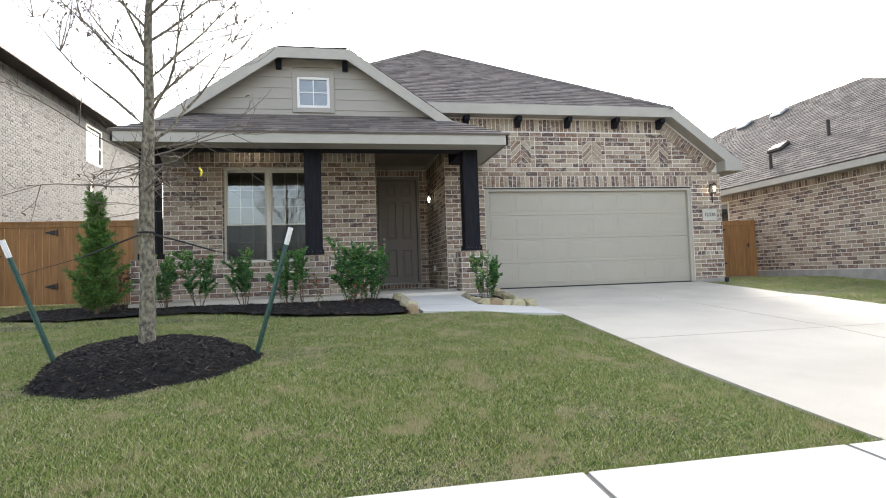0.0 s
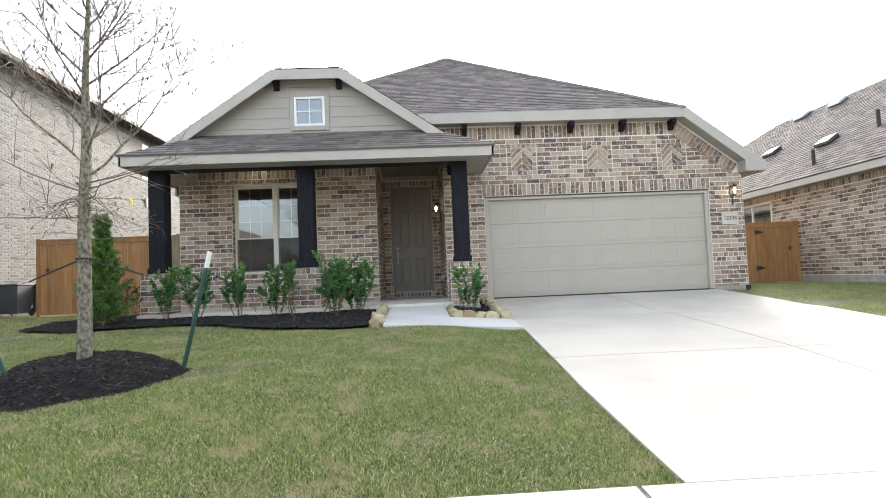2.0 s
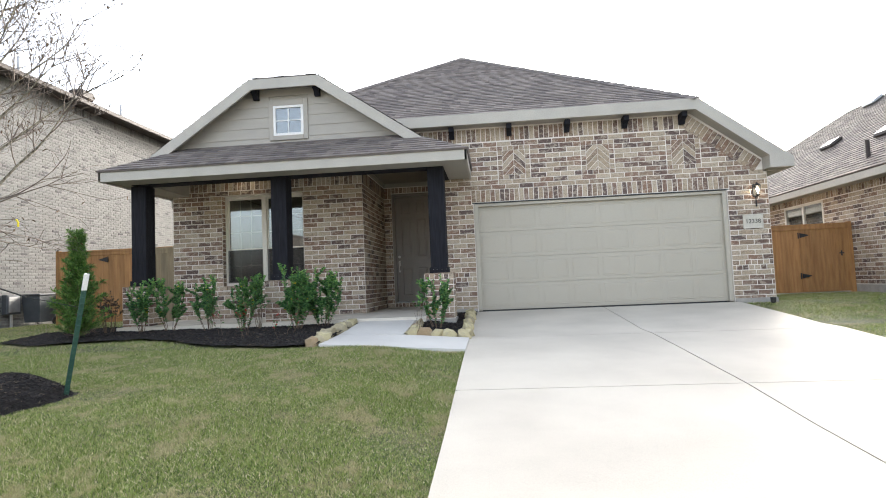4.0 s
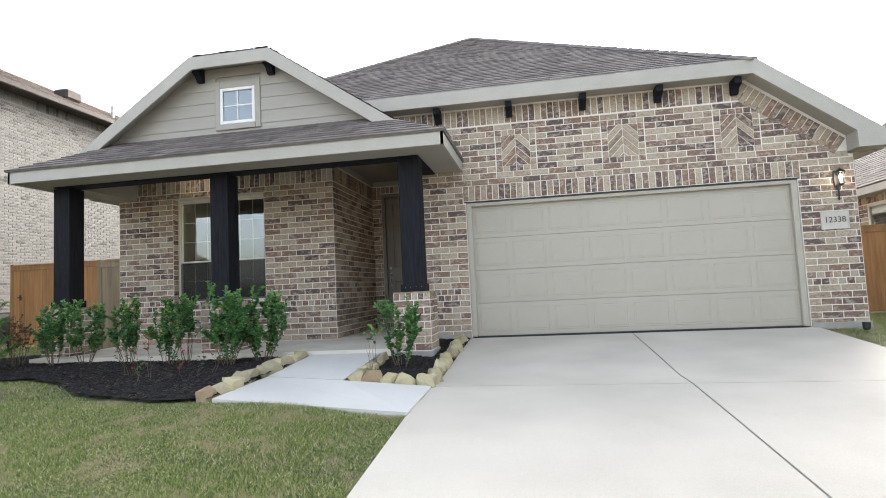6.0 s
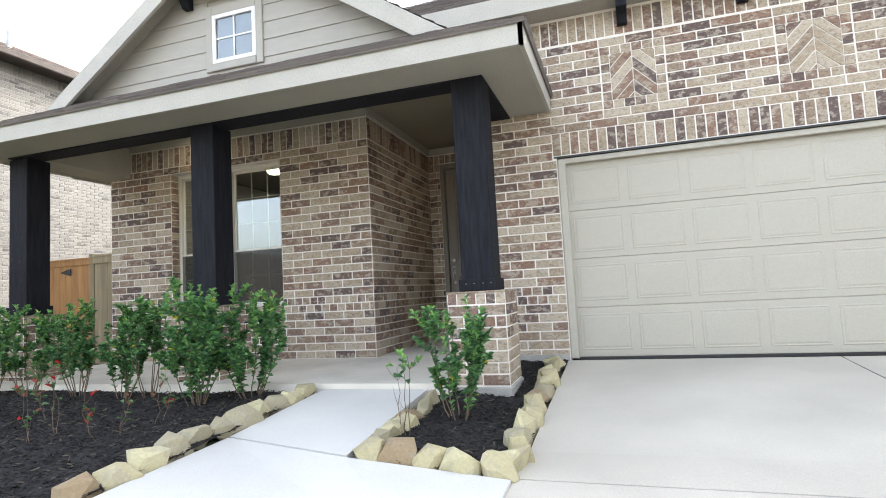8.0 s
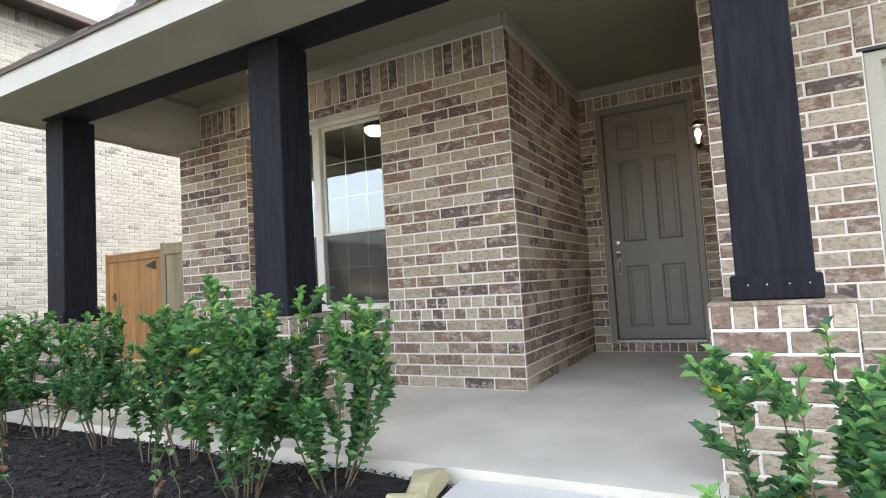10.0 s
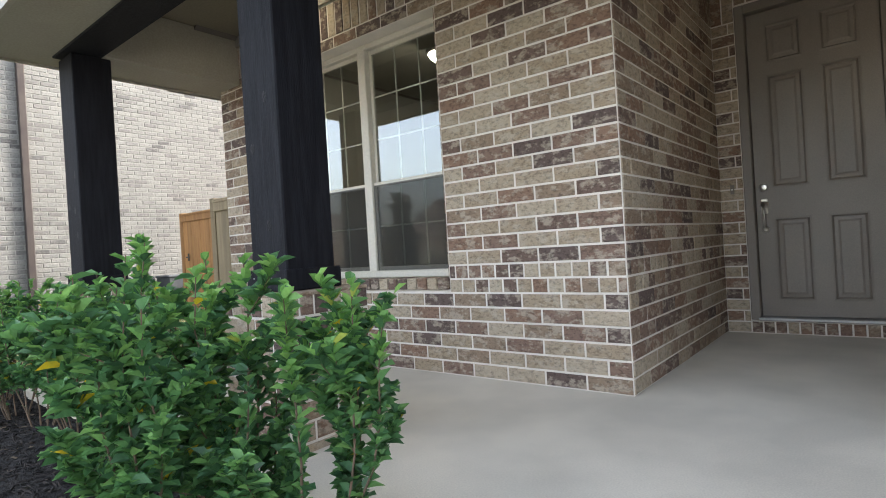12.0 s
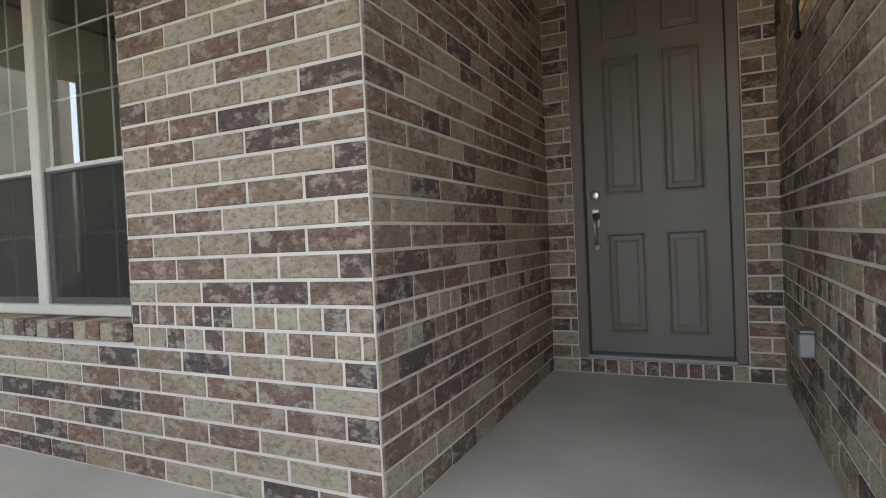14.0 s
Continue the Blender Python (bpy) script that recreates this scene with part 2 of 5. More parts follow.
M["brown"] = ramp_material("dead_leaf", [(0.0, (0.12, 0.08, 0.05)), (0.5, (0.08, 0.06, 0.04))], "island", rough=0.8, blotch=0.2, bump=0.0)
M["screen"] = material("insect_screen", (0.02, 0.021, 0.022), (0.026, 0.027, 0.028), 0.8, 40, 300, 0.0)
M["screen"].node_tree.nodes["Principled BSDF"].inputs["Alpha"].default_value = 0.38
for key, share in (("leaf", 0.3), ("leaf_new", 0.4), ("needle", 0.3), ("dry", 0.3), ("blade", 0.2)):
    # light through thin leaves
    n, l = M[key].node_tree.nodes, M[key].node_tree.links
    tl, ms = n.new("ShaderNodeBsdfTranslucent"), n.new("ShaderNodeMixShader")
    ms.inputs[0].default_value = share
    l.new(n["Principled BSDF"].inputs["Base Color"].links[0].from_socket, tl.inputs["Color"])
    l.new(n["Principled BSDF"].outputs[0], ms.inputs[1]), l.new(tl.outputs[0], ms.inputs[2])
    l.new(ms.outputs[0], n["Material Output"].inputs["Surface"])
M["room"] = material("room_paint", (0.30, 0.285, 0.255), (0.28, 0.265, 0.24), 0.8, 2, 60, 0.03)
M["strap"] = material("black_strap", (0.012, 0.012, 0.012), (0.02, 0.02, 0.02), 0.7, 30, 100, 0.2)
M["yellow"] = material("yellow_ribbon", (0.75, 0.62, 0.03), (0.7, 0.55, 0.03), 0.5, 10, 90, 0.05)
M["bins"] = material("grey_plastic", (0.045, 0.05, 0.055), (0.06, 0.065, 0.07), 0.5, 4, 90, 0.1)
M["plaque"] = material("cast_stone", (0.52, 0.49, 0.42), (0.45, 0.42, 0.36), 0.85, 10, 120, 0.3)
M["ink"] = material("dark_numeral", (0.035, 0.032, 0.03), (0.05, 0.045, 0.04), 0.7, 10, 90, 0.1)
M["asphalt"] = material("street_concrete", (0.40, 0.385, 0.36), (0.34, 0.33, 0.31), 0.95, 2, 120, 0.3)
M["steel"] = material("galvanised_vent", (0.42, 0.42, 0.42), (0.35, 0.35, 0.35), 0.45, 10, 90, 0.1, metal=0.8)
M["gutter"] = material("dark_gutter", (0.05, 0.042, 0.04), (0.065, 0.055, 0.05), 0.5, 5, 80, 0.05)
M["gutter"].node_tree.nodes["Principled BSDF"].inputs["Specular IOR Level"].default_value = 0.08
glass = bpy.data.materials.new("window_glass")
glass.use_nodes = True
gp = glass.node_tree.nodes["Principled BSDF"]
gp.inputs["Base Color"].default_value = (0.80, 0.88, 0.90, 1)
gp.inputs["Transmission Weight"].default_value, gp.inputs["Roughness"].default_value, gp.inputs["IOR"].default_value = 1.0, 0.0, 1.75
M["glass"] = glass


def glow(name, colour, strength):
    m = bpy.data.materials.new(name)
    m.use_nodes = True
    p = m.node_tree.nodes["Principled BSDF"]
    p.inputs["Emission Color"].default_value, p.inputs["Emission Strength"].default_value = colour + (1,), strength
    return m


M["lamp"] = glow("lit_bulb", (1.0, 0.86, 0.62), 9.0)

# ---- mesh helpers ----


def mesh(name, verts, faces, mat, smooth=False):
    me = bpy.data.meshes.new(name)
    me.from_pydata([tuple(v) for v in verts], [], faces)
    me.materials.append(mat)
    if smooth:
        me.shade_smooth()
    me.update()
    return me


class Build:
    """Collects vertices and faces of one part."""

    def __init__(self):
        self.v, self.f = [], []

    def add(self, verts, faces):
        o = len(self.v)
        self.v += [tuple(p) for p in verts]
        self.f += [tuple(i + o for i in f) for f in faces]
        return self

    def box(self, x0, x1, y0, y1, z0, z1, m=None):
        vs = [Vector(p) for p in ((x0, y0, z0), (x1, y0, z0), (x1, y1, z0), (x0, y1, z0), (x0, y0, z1), (x1, y0, z1), (x1, y1, z1), (x0, y1, z1))]
        if m is not None:
            vs = [m @ p for p in vs]
        return self.add(vs, [(3, 2, 1, 0), (4, 5, 6, 7), (0, 1, 5, 4), (1, 2, 6, 5), (2, 3, 7, 6), (3, 0, 4, 7)])

    def soft_box(self, x0, x1, y0, y1, z0, z1, r=0.006, m=None):
        """A box with all its edges chamfered."""
        vs, idx = [], {}
        for a, X in enumerate((x0, x1)):
            for b, Y in enumerate((y0, y1)):
                for c, Z in enumerate((z0, z1)):
                    sx, sy, sz = (r, -r)[a], (r, -r)[b], (r, -r)[c]
                    for k, p in enumerate(((X, Y + sy, Z + sz), (X + sx, Y, Z + sz), (X + sx, Y + sy, Z))):
                        idx[a, b, c, k] = len(vs)
                        vs.append(Vector(p))
        if m is not None:
            vs = [m @ p for p in vs]
        i, fs = idx, []
        for a in (0, 1):
            fs.append([i[a, 0, 0, 0], i[a, 1, 0, 0], i[a, 1, 1, 0], i[a, 0, 1, 0]][:: (-1, 1)[a]])
            fs.append([i[0, a, 0, 1], i[1, a, 0, 1], i[1, a, 1, 1], i[0, a, 1, 1]][:: (1, -1)[a]])
            fs.append([i[0, 0, a, 2], i[1, 0, a, 2], i[1, 1, a, 2], i[0, 1, a, 2]][:: (-1, 1)[a]])
        for a in (0, 1):
            for b in (0, 1):
                fs.append([i[a, b, 0, 0], i[a, b, 1, 0], i[a, b, 1, 1], i[a, b, 0, 1]])
                fs.append([i[a, 0, b, 0], i[a, 1, b, 0], i[a, 1, b, 2], i[a, 0, b, 2]])
                fs.append([i[0, a, b, 1], i[1, a, b, 1], i[1, a, b, 2], i[0, a, b, 2]])
                for c in (0, 1):
                    fs.append([i[a, b, c, 0], i[a, b, c, 1], i[a, b, c, 2]])
        return self.add(vs, fs)

    def prism(self, poly, axis, a, b):
        """A polygon drawn in the two other axes, drawn out along axis from a to b."""
        def p(u, v, w):
            return {"x": (w, u, v), "y": (u, w, v), "z": (u, v, w)}[axis]
        n = len(poly)
        vs = [p(u, v, a) for u, v in poly] + [p(u, v, b) for u, v in poly]
        return self.add(vs, [tuple(range(n))[::-1], tuple(range(n, 2 * n))] + [(i, (i + 1) % n, n + (i + 1) % n, n + i) for i in range(n)])

    def tube(self, pts, radii, sides=6):
        pts = [Vector(p) for p in pts]
        o, n = len(self.v), len(pts)
        for k, p in enumerate(pts):
            d = (pts[min(k + 1, n - 1)] - pts[max(k - 1, 0)]).normalized()
            u = d.orthogonal().normalized()
            w = d.cross(u)
            r = radii[k] if isinstance(radii, (list, tuple)) else radii
            for s in range(sides):
                a = 2 * math.pi * s / sides
                self.v.append(tuple(p + r * (math.cos(a) * u + math.sin(a) * w)))
        for k in range(n - 1):
            for s in range(sides):
                a, b = o + k * sides + s, o + k * sides + (s + 1) % sides
                self.f.append((a, b, b + sides, a + sides))
        self.f.append(tuple(range(o, o + sides))[::-1])
        self.f.append(tuple(range(o + (n - 1) * sides, o + n * sides)))
        return self

    def lathe(self, profile, centre, sides=20, m=None):
        """Rings of (radius, height) round the z axis at centre."""
        vs = []
        for r, h in profile:
            for s in range(sides):
                a = 2 * math.pi * s / sides
                p = Vector((r * math.cos(a), r * math.sin(a), h))
                vs.append((m @ p if m is not None else p) + Vector(centre))
        fs = []
        for k in range(len(profile) - 1):
            for s in range(sides):
                a, b = k * sides + s, k * sides + (s + 1) % sides
                fs.append((a, b, b + sides, a + sides))
        fs.append(tuple(range(sides))[::-1])
        fs.append(tuple(range((len(profile) - 1) * sides, len(profile) * sides)))
        return self.add(vs, fs)

    def data(self, name, mat, smooth=False):
        return mesh(name, self.v, self.f, mat, smooth)


def part(name, build, mat, parent=None, label="", smooth=False):
    ob = new(name, build.data(name, mat, smooth))
    if parent:
        ob.parent = parent
    if label:
        ob["label"] = label
    return ob


def thing(name, at, label, category, group="", kind=""):
    ob = new(name)
    ob.location = at
    ob.empty_display_size = 0.1
    bpy.context.view_layer.update()
    return tagged(ob, label, category, group, kind)


def under(ob, parent):
    """Parent ob, whose vertices are in world places, to a thing that stands elsewhere."""
    ob.parent = parent
    ob.matrix_parent_inverse = Matrix.Translation(parent.location).inverted()
    return ob


def wpart(name, build, mat, parent, label="", smooth=False):
    ob = part(name, build, mat, None, label, smooth)
    return under(ob, parent)


def structure(name, build, mat, label, category, kind="structure", smooth=False):
    return tagged(part(name, build, mat, None, "", smooth), label, category, "", kind)


# ---- ground ----
PROFILE = [(-40, -1.0), (-13.5, -0.98), (-12.0, -0.90), (-9.0, -0.72), (-8.3, -0.62), (-7.5, -0.53), (-6.5, -0.41), (-5.5, -0.31), (-4.2, -0.20), (-3.2, -0.15), (-1.8, -0.10), (0.0, -0.05), (60, -0.05)]


def level(y):
    for (a, za), (b, zb) in zip(PROFILE, PROFILE[1:]):
        if y <= b:
            k = min(max((y - a) / (b - a), 0), 1)
            return za + (zb - za) * k
    return PROFILE[-1][1]


DRIVE = [(-40, -1.0), (-13.5, -0.98), (-12.0, -0.90), (-9.0, -0.69), (-8.0, -0.62), (-7.0, -0.545), (-6.0, -0.445), (-4.43, -0.36), (-3.2, -0.262), (-2.73, -0.25), (-1.86, -0.175), (-0.15, -0.045), (0.0, -0.04), (60, -0.05)]


# its west edge lies a little higher beside the walk
EDGE = [(p, q + 0.07 * math.exp(-((p + 4.3) / 0.9) ** 2)) for p, q in DRIVE]


def drive_z(x, y):
    f = np.clip((np.asarray(x) - 2.3) / 4.0, 0, 1)
    return np.interp(y, [p[0] for p in EDGE], [p[1] for p in EDGE]) * (1 - f) + np.interp(y, [p[0] for p in DRIVE], [p[1] for p in DRIVE]) * f


def ground_z(x, y):
    """The lawn by the porch stands higher than the driveway and falls towards it."""
    k = min(max((x - 0.9) / 1.35, 0), 1)
    k = k * k * (3 - 2 * k)
    d = float(drive_z(x, y))
    return level(y) * (1 - k) + (d - 0.015) * k


def sheet(x0, x1, ys, lift, thick=0.1, mat=None, xs=2, front=None):
    """A slab that follows the ground."""
    b = Build()
    n = len(ys)
    ends = lambda y: (x0(y) if callable(x0) else x0, x1(y) if callable(x1) else x1)
    across = lambda y: [ends(y)[0] + (ends(y)[1] - ends(y)[0]) * i / (xs - 1) for i in range(xs)]
    top = [(x, y, ground_z(x, y) + lift) for y in ys for x in across(y)]
    bot = [(x, y, ground_z(x, y) + lift - thick) for y in ys for x in across(y)]
    fs, m = [], len(top)
    for j in range(n - 1):
        for i in range(xs - 1):
            a = j * xs + i
            fs += [(a, a + 1, a + xs + 1, a + xs), (m + a + xs, m + a + xs + 1, m + a + 1, m + a)]
    for j in range(n - 1):
        a, c = j * xs, j * xs + xs - 1
        fs += [(a, a + xs, m + a + xs, m + a), (c + xs, c, m + c, m + c + xs)]
    for i in range(xs - 1):
        c = (n - 1) * xs + i
        fs += [(i + 1, i, m + i, m + i + 1), (c, c + 1, m + c + 1, m + c)]
    return b.add(top + bot, fs)


gx = [-2500, -300, -60] + [-20 + k for k in range(0, 21)] + [0.5, 0.9, 1.3, 1.7, 2.1, 2.25, 3, 4, 5, 6, 7, 7.35] + [8 + k for k in range(0, 13)] + [60, 300, 2500]
gy = [-2500, -300, -60] + [-30 + 0.75 * k for k in range(0, 61)] + [40, 80, 300, 2500]
gv = [(x, y, ground_z(x, y) - 0.012 + (0.018 * noise.noise((x * 0.7, y * 0.7, 0)) if -8.8 < y < -1 and x < 1 else 0) - (0.06 if 2.4 < x < 7.2 and -9 < y < 0 else 0) - (0.09 if 0.6 < x < 2.05 and -4.0 < y < -1.5 else 0)) for y in gy for x in gx]
gf = [(j * len(gx) + i, j * len(gx) + i + 1, (j + 1) * len(gx) + i + 1, (j + 1) * len(gx) + i) for j in range(len(gy) - 1) for i in range(len(gx) - 1)]
structure("ground", Build().add(gv, gf), M["soil"], "sloping front lawn soil with patches of dry turf", "lawn")

# ---- paving ----
drive = thing("driveway", (4.8, -4.5, -0.4), "pale grey broom-finished concrete driveway in four panels", "driveway", kind="structure")
mid = lambda y: 4.745 - 0.014 * y
west = lambda y: 2.30 + 0.010 * y
for x0, x1 in ((west, mid), (lambda y: mid(y) + 0.016, 7.31)):
    for ys in ([-8.87, -8.0, -7.0, -5.99], [-5.975, -5.2, -4.8, -4.43, -3.9, -3.235], [-3.22, -2.73, -1.86, -0.16]):
        wpart("panel", sheet(x0, x1, ys, 0.015, xs=4), M["concrete"], drive)
wpart("joint", sheet(lambda y: west(y) + 0.01, 7.30, [-8.87, -8.0, -7.0, -6.0, -5.2, -4.8, -4.43, -3.9, -3.2, -2.73, -1.86, -0.15], 0.004, 0.05, xs=7), M["joint"], drive, "dark felt expansion joint")
walkway = thing("walkway", (0.9, -3.2, -0.15), "new white concrete front walk with a wide landing", "walkway", kind="structure")
BOX = [(0, 1, 2, 3), (4, 7, 6, 5), (0, 4, 5, 1), (1, 5, 6, 2), (2, 6, 7, 3), (3, 7, 4, 0)]
for corners in (((0.315, -3.00, -0.140), (1.315, -3.255, -0.152), (1.30, -1.81, -0.045), (0.34, -1.81, -0.045)),
                ((0.345, -4.13, -0.164), (2.255, -4.28, -0.272), (2.265, -3.30, -0.228), (1.30, -3.272, -0.156), (0.315, -3.018, -0.142))):
    n = len(corners)
    wpart("slab", Build().add(list(corners) + [(x, y, z - 0.14) for x, y, z in corners], [tuple(range(n)), tuple(range(n, 2 * n))[::-1]] + [(i, n + i, n + (i + 1) % n, (i + 1) % n) for i in range(n)]), M["walk"], walkway)
wpart("joint", Build().add([(0.318, -3.03, -0.152), (1.31, -3.285, -0.166), (1.31, -3.24, -0.164), (0.318, -2.99, -0.150)] + [(x, y, -0.28) for x, y in ((0.318, -3.03), (1.31, -3.285), (1.31, -3.24), (0.318, -2.99))], BOX), M["joint"], walkway)
side = thing("pavement", (0, -9.7, -0.8), "white concrete sidewalk along the street", "sidewalk", kind="structure")
for k in range(-8, 10):
    x0, x1 = 0.455 + 1.52 * k, 0.455 + 1.52 * k + 1.49
    cs = [(x0, -10.3, -0.76), (x1, -10.3, -0.76), (x1, -8.875, -0.683), (x0, -8.875, -0.683)]
    wpart("slab", Build().add(cs + [(x, y, z - 0.14) for x, y, z in cs], BOX), M["walk"], side)
    wpart("joint", Build().add([(x0 - 0.028, -10.3, -0.768), (x0 - 0.002, -10.3, -0.768), (x0 - 0.002, -8.88, -0.691), (x0 - 0.028, -8.88, -0.691)] + [(x0 - 0.028, -10.3, -0.9), (x0 - 0.002, -10.3, -0.9), (x0 - 0.002, -8.88, -0.82), (x0 - 0.028, -8.88, -0.82)], BOX), M["joint"], side)
structure("road", Build().box(-80, 80, -22, -13.2, -1.2, -0.965), M["asphalt"], "pale concrete street in front of the lots", "street")
porch = structure("floor", Build().box(-4.12, 1.47, -1.80, 2.40, -0.35, 0.0), M["porch"], "smooth tan concrete porch floor with faint stains", "porch floor")

# ---- brick walls ----
COURSE, LENGTH, J = 0.0963, 0.275, 0.0135
BRICK_MESH = {}


def brick_points(w, h, d=0.03, out=0.006, c=0.0035):
    a, b = w / 2, h / 2
    ring = lambda s, t, y: [(-s, y, -t), (s, y, -t), (s, y, t), (-s, y, t)]
    vs = ring(a, b, d) + ring(a, b, -out + c) + ring(a - c, b - c, -out)
    fs = [(8, 9, 10, 11)]
    for k in (0, 4):
        fs += [(k + i, k + (i + 1) % 4, k + 4 + (i + 1) % 4, k + 4 + i) for i in range(4)]
    return vs, fs


def brick_data(w, h):
    key = (round(w, 2), round(h, 2))
    if key not in BRICK_MESH:
        BRICK_MESH[key] = mesh("brick", *brick_points(w, h), M["brick"])
    return BRICK_MESH[key]


def lay(u0, u1, z0, rows, holes=(), headers=(), length=LENGTH, course=COURSE, top=None):
    """Running bond: (u, z, width, height) for each brick, cut at the holes and under the line top(u)."""
    out = []
    for r in range(rows):
        za, zb = z0 + r * course, z0 + (r + 1) * course
        spans = [(u0, u1)]
        for a, b, c, d in holes:
            if za < d - 0.02 and zb > c + 0.02:
                spans = [s for x, y in spans for s in ((x, min(y, a)), (max(x, b), y)) if s[1] - s[0] > 0.03]
        step = length / 2.5 if r in headers else length
        for x, y in spans:
            cuts = [x]
            e = u0 + step * (0.5 if r % 2 else 1.0)
            while e < y - 0.05:
                if e > x + 0.05:
                    cuts.append(e)
                e += step
            cuts.append(y)
            for a, b in zip(cuts, cuts[1:]):
                if top and (za + zb) / 2 > top((a + b) / 2) + 0.01:
                    continue
                out.append(((a + b) / 2, (za + zb) / 2, b - a - J, course - J))
    return out


def soldiers(u0, u1, z0, z1, width=COURSE):
    n = max(1, round((u1 - u0) / width))
    w = (u1 - u0) / n
    return [(u0 + (k + 0.5) * w, (z0 + z1) / 2, w - J, z1 - z0 - J) for k in range(n)]


def place_bricks(wall, bricks, origin, turn, nearest=None, limit=300, joined="brick_joined"):
    """The bricks nearest to u, z are pieces of their own; the rest are joined."""
    rot = Euler((0, 0, radians(turn)))
    base = Matrix.Translation(origin) @ rot.to_matrix().to_4x4()
    if nearest:
        bricks = sorted(bricks, key=lambda b: (b[0] - nearest[0]) ** 2 + (b[1] - nearest[1]) ** 2)
    rest = Build()
    for k, b in enumerate(bricks):
        u, z, w, h = b[:4]
        lean = b[4] if len(b) > 4 else 0.0
        jig = random.uniform(-0.0025, 0.0025)
        m = base @ Matrix.Translation((u, jig + (b[5] if len(b) > 5 else 0.0), z)) @ Matrix.Rotation(lean, 4, "Y")
        if nearest and k < limit:
            ob = new("brick", brick_data(w, h))
            ob.matrix_world = m
            ob.parent = wall
            ob.matrix_parent_inverse = Matrix.Translation(wall.location).inverted()
        else:
            vs, fs = brick_points(w, h)
            rest.add([m @ Vector(p) for p in vs], fs)
    if rest.v:
        ob = under(part("brickwork", rest, M[joined], None), wall)
        ob["kind"] = "stuff"


ZS = 2.696
BX = 0.020                                     # east face of the bay
HEAD = (6, 7)
# porch wall with the window, its face at y = 0
WX0, WX1, WZ0, WZ1 = -3.02, -1.25, 0.69, 2.60
b = Build()
b.box(-4.11, WX0, 0.0, 0.24, -0.06, 3.1).box(WX1, BX - 0.002, 0.0, 0.24, -0.06, 3.1).box(WX0, WX1, 0.0, 0.24, -0.06, WZ0 - 0.09).box(WX0, WX1, 0.0, 0.24, WZ1, 3.1)
wall = structure("wall_porch", b, M["mortar"], "tumbled brown and tan brick porch wall with white mortar", "brick wall")
place_bricks(wall, lay(-4.11, BX, 0.0, 28, holes=[(WX0, WX1, WZ0 - 0.1, WZ1)], headers=HEAD) + soldiers(-4.11, BX, ZS, 2.975), (0, 0, 0), 0, nearest=(-0.6, 0.9))
b = Build()
for r in range(21):
    for xx in (WX0, WX1 - 0.010):
        b.soft_box(xx, xx + 0.010, 0.0, 0.128, WZ0 - 0.01 + r * 0.0915, WZ0 - 0.01 + r * 0.0915 + 0.08, 0.003)
n = 18
for k in range(n):
    w = (WX1 - WX0) / n
    b.soft_box(WX0 + k * w + 0.005, WX0 + (k + 1) * w - 0.005, -0.028, 0.12, WZ0 - 0.088, WZ0 - 0.006, 0.004, Matrix.Translation((0, 0, 0)))
structure("sill", b, M["brick_joined"], "brick rowlock sill and reveals of the front window", "window sill")
# entry recess
DY, EX = 2.33, 1.467
wall = structure("wall_recess_west", Build().box(-0.24, BX, 0.242, DY + 0.2, -0.06, 3.1), M["mortar"], "tumbled brick side wall of the entry recess", "brick wall")
place_bricks(wall, lay(0.0, DY, 0.0, 28, headers=HEAD) + soldiers(0.0, DY, ZS, 2.975), (BX, 0, 0), 90, nearest=(0.6, 1.0))
wall = structure("wall_recess_east", Build().box(EX, EX + 0.2, 0.102, DY + 0.2, -0.06, 3.1), M["mortar"], "tumbled brick side wall of the entry recess by the garage", "brick wall")
place_bricks(wall, lay(-DY, 0.14, 0.0, 28, headers=HEAD) + soldiers(-DY, 0.14, ZS, 2.975), (EX, 0, 0), -90, nearest=(-1.2, 1.0))
DX0, DX1, DZ0, DZ1 = 0.209, 1.267, 0.115, 2.82
b = Build().box(BX + 0.002, DX0, DY, DY + 0.2, -0.06, 3.1).box(DX1, EX - 0.002, DY, DY + 0.2, -0.06, 3.1).box(DX0, DX1, DY, DY + 0.2, -0.06, DZ0 - 0.01).box(DX0, DX1, DY, DY + 0.2, DZ1, 3.1)
wall = structure("wall_entry", b, M["mortar"], "tumbled brick wall round the front door", "brick wall")
br = [q for q in lay(BX, EX, 0.0, 28, holes=[(DX0, DX1, 0, 2.82)])] + soldiers(DX0, DX1, 2.83, 2.975) + soldiers(DX0, DX1, 0.0, 0.105, 0.085) + soldiers(BX, DX0, ZS, 2.975) + soldiers(DX1, EX, ZS, 2.975)
place_bricks(wall, br, (0, DY, 0), 0, nearest=(0.7, 1.0))
# garage front
GY, GX0, GX1, GZ = -0.15, 2.324, 7.223, 2.126
RX, CX, CZ, SL = 7.98, 6.60, 3.64, 0.7475
rake = lambda u: 3.64 if u < CX else 3.64 - (u - CX) * SL
b = Build().box(EX + 0.002, GX0, GY, 0.10, -0.10, GZ).box(GX1, RX, GY, 0.10, -0.10, GZ)
b.prism([(EX + 0.002, GZ), (RX, GZ), (RX, rake(RX) + 0.1), (CX, CZ + 0.1), (EX + 0.002, CZ + 0.1)], "y", GY, 0.10)
b.box(0.3, EX, GY, 0.10, 3.12, CZ + 0.1)
wall = structure("wall_garage", b, M["mortar"], "tumbled brown and tan brick garage front with white mortar", "brick wall")
DIA = [(3.17, 2.912), (4.82, 2.912), (6.46, 2.912)]
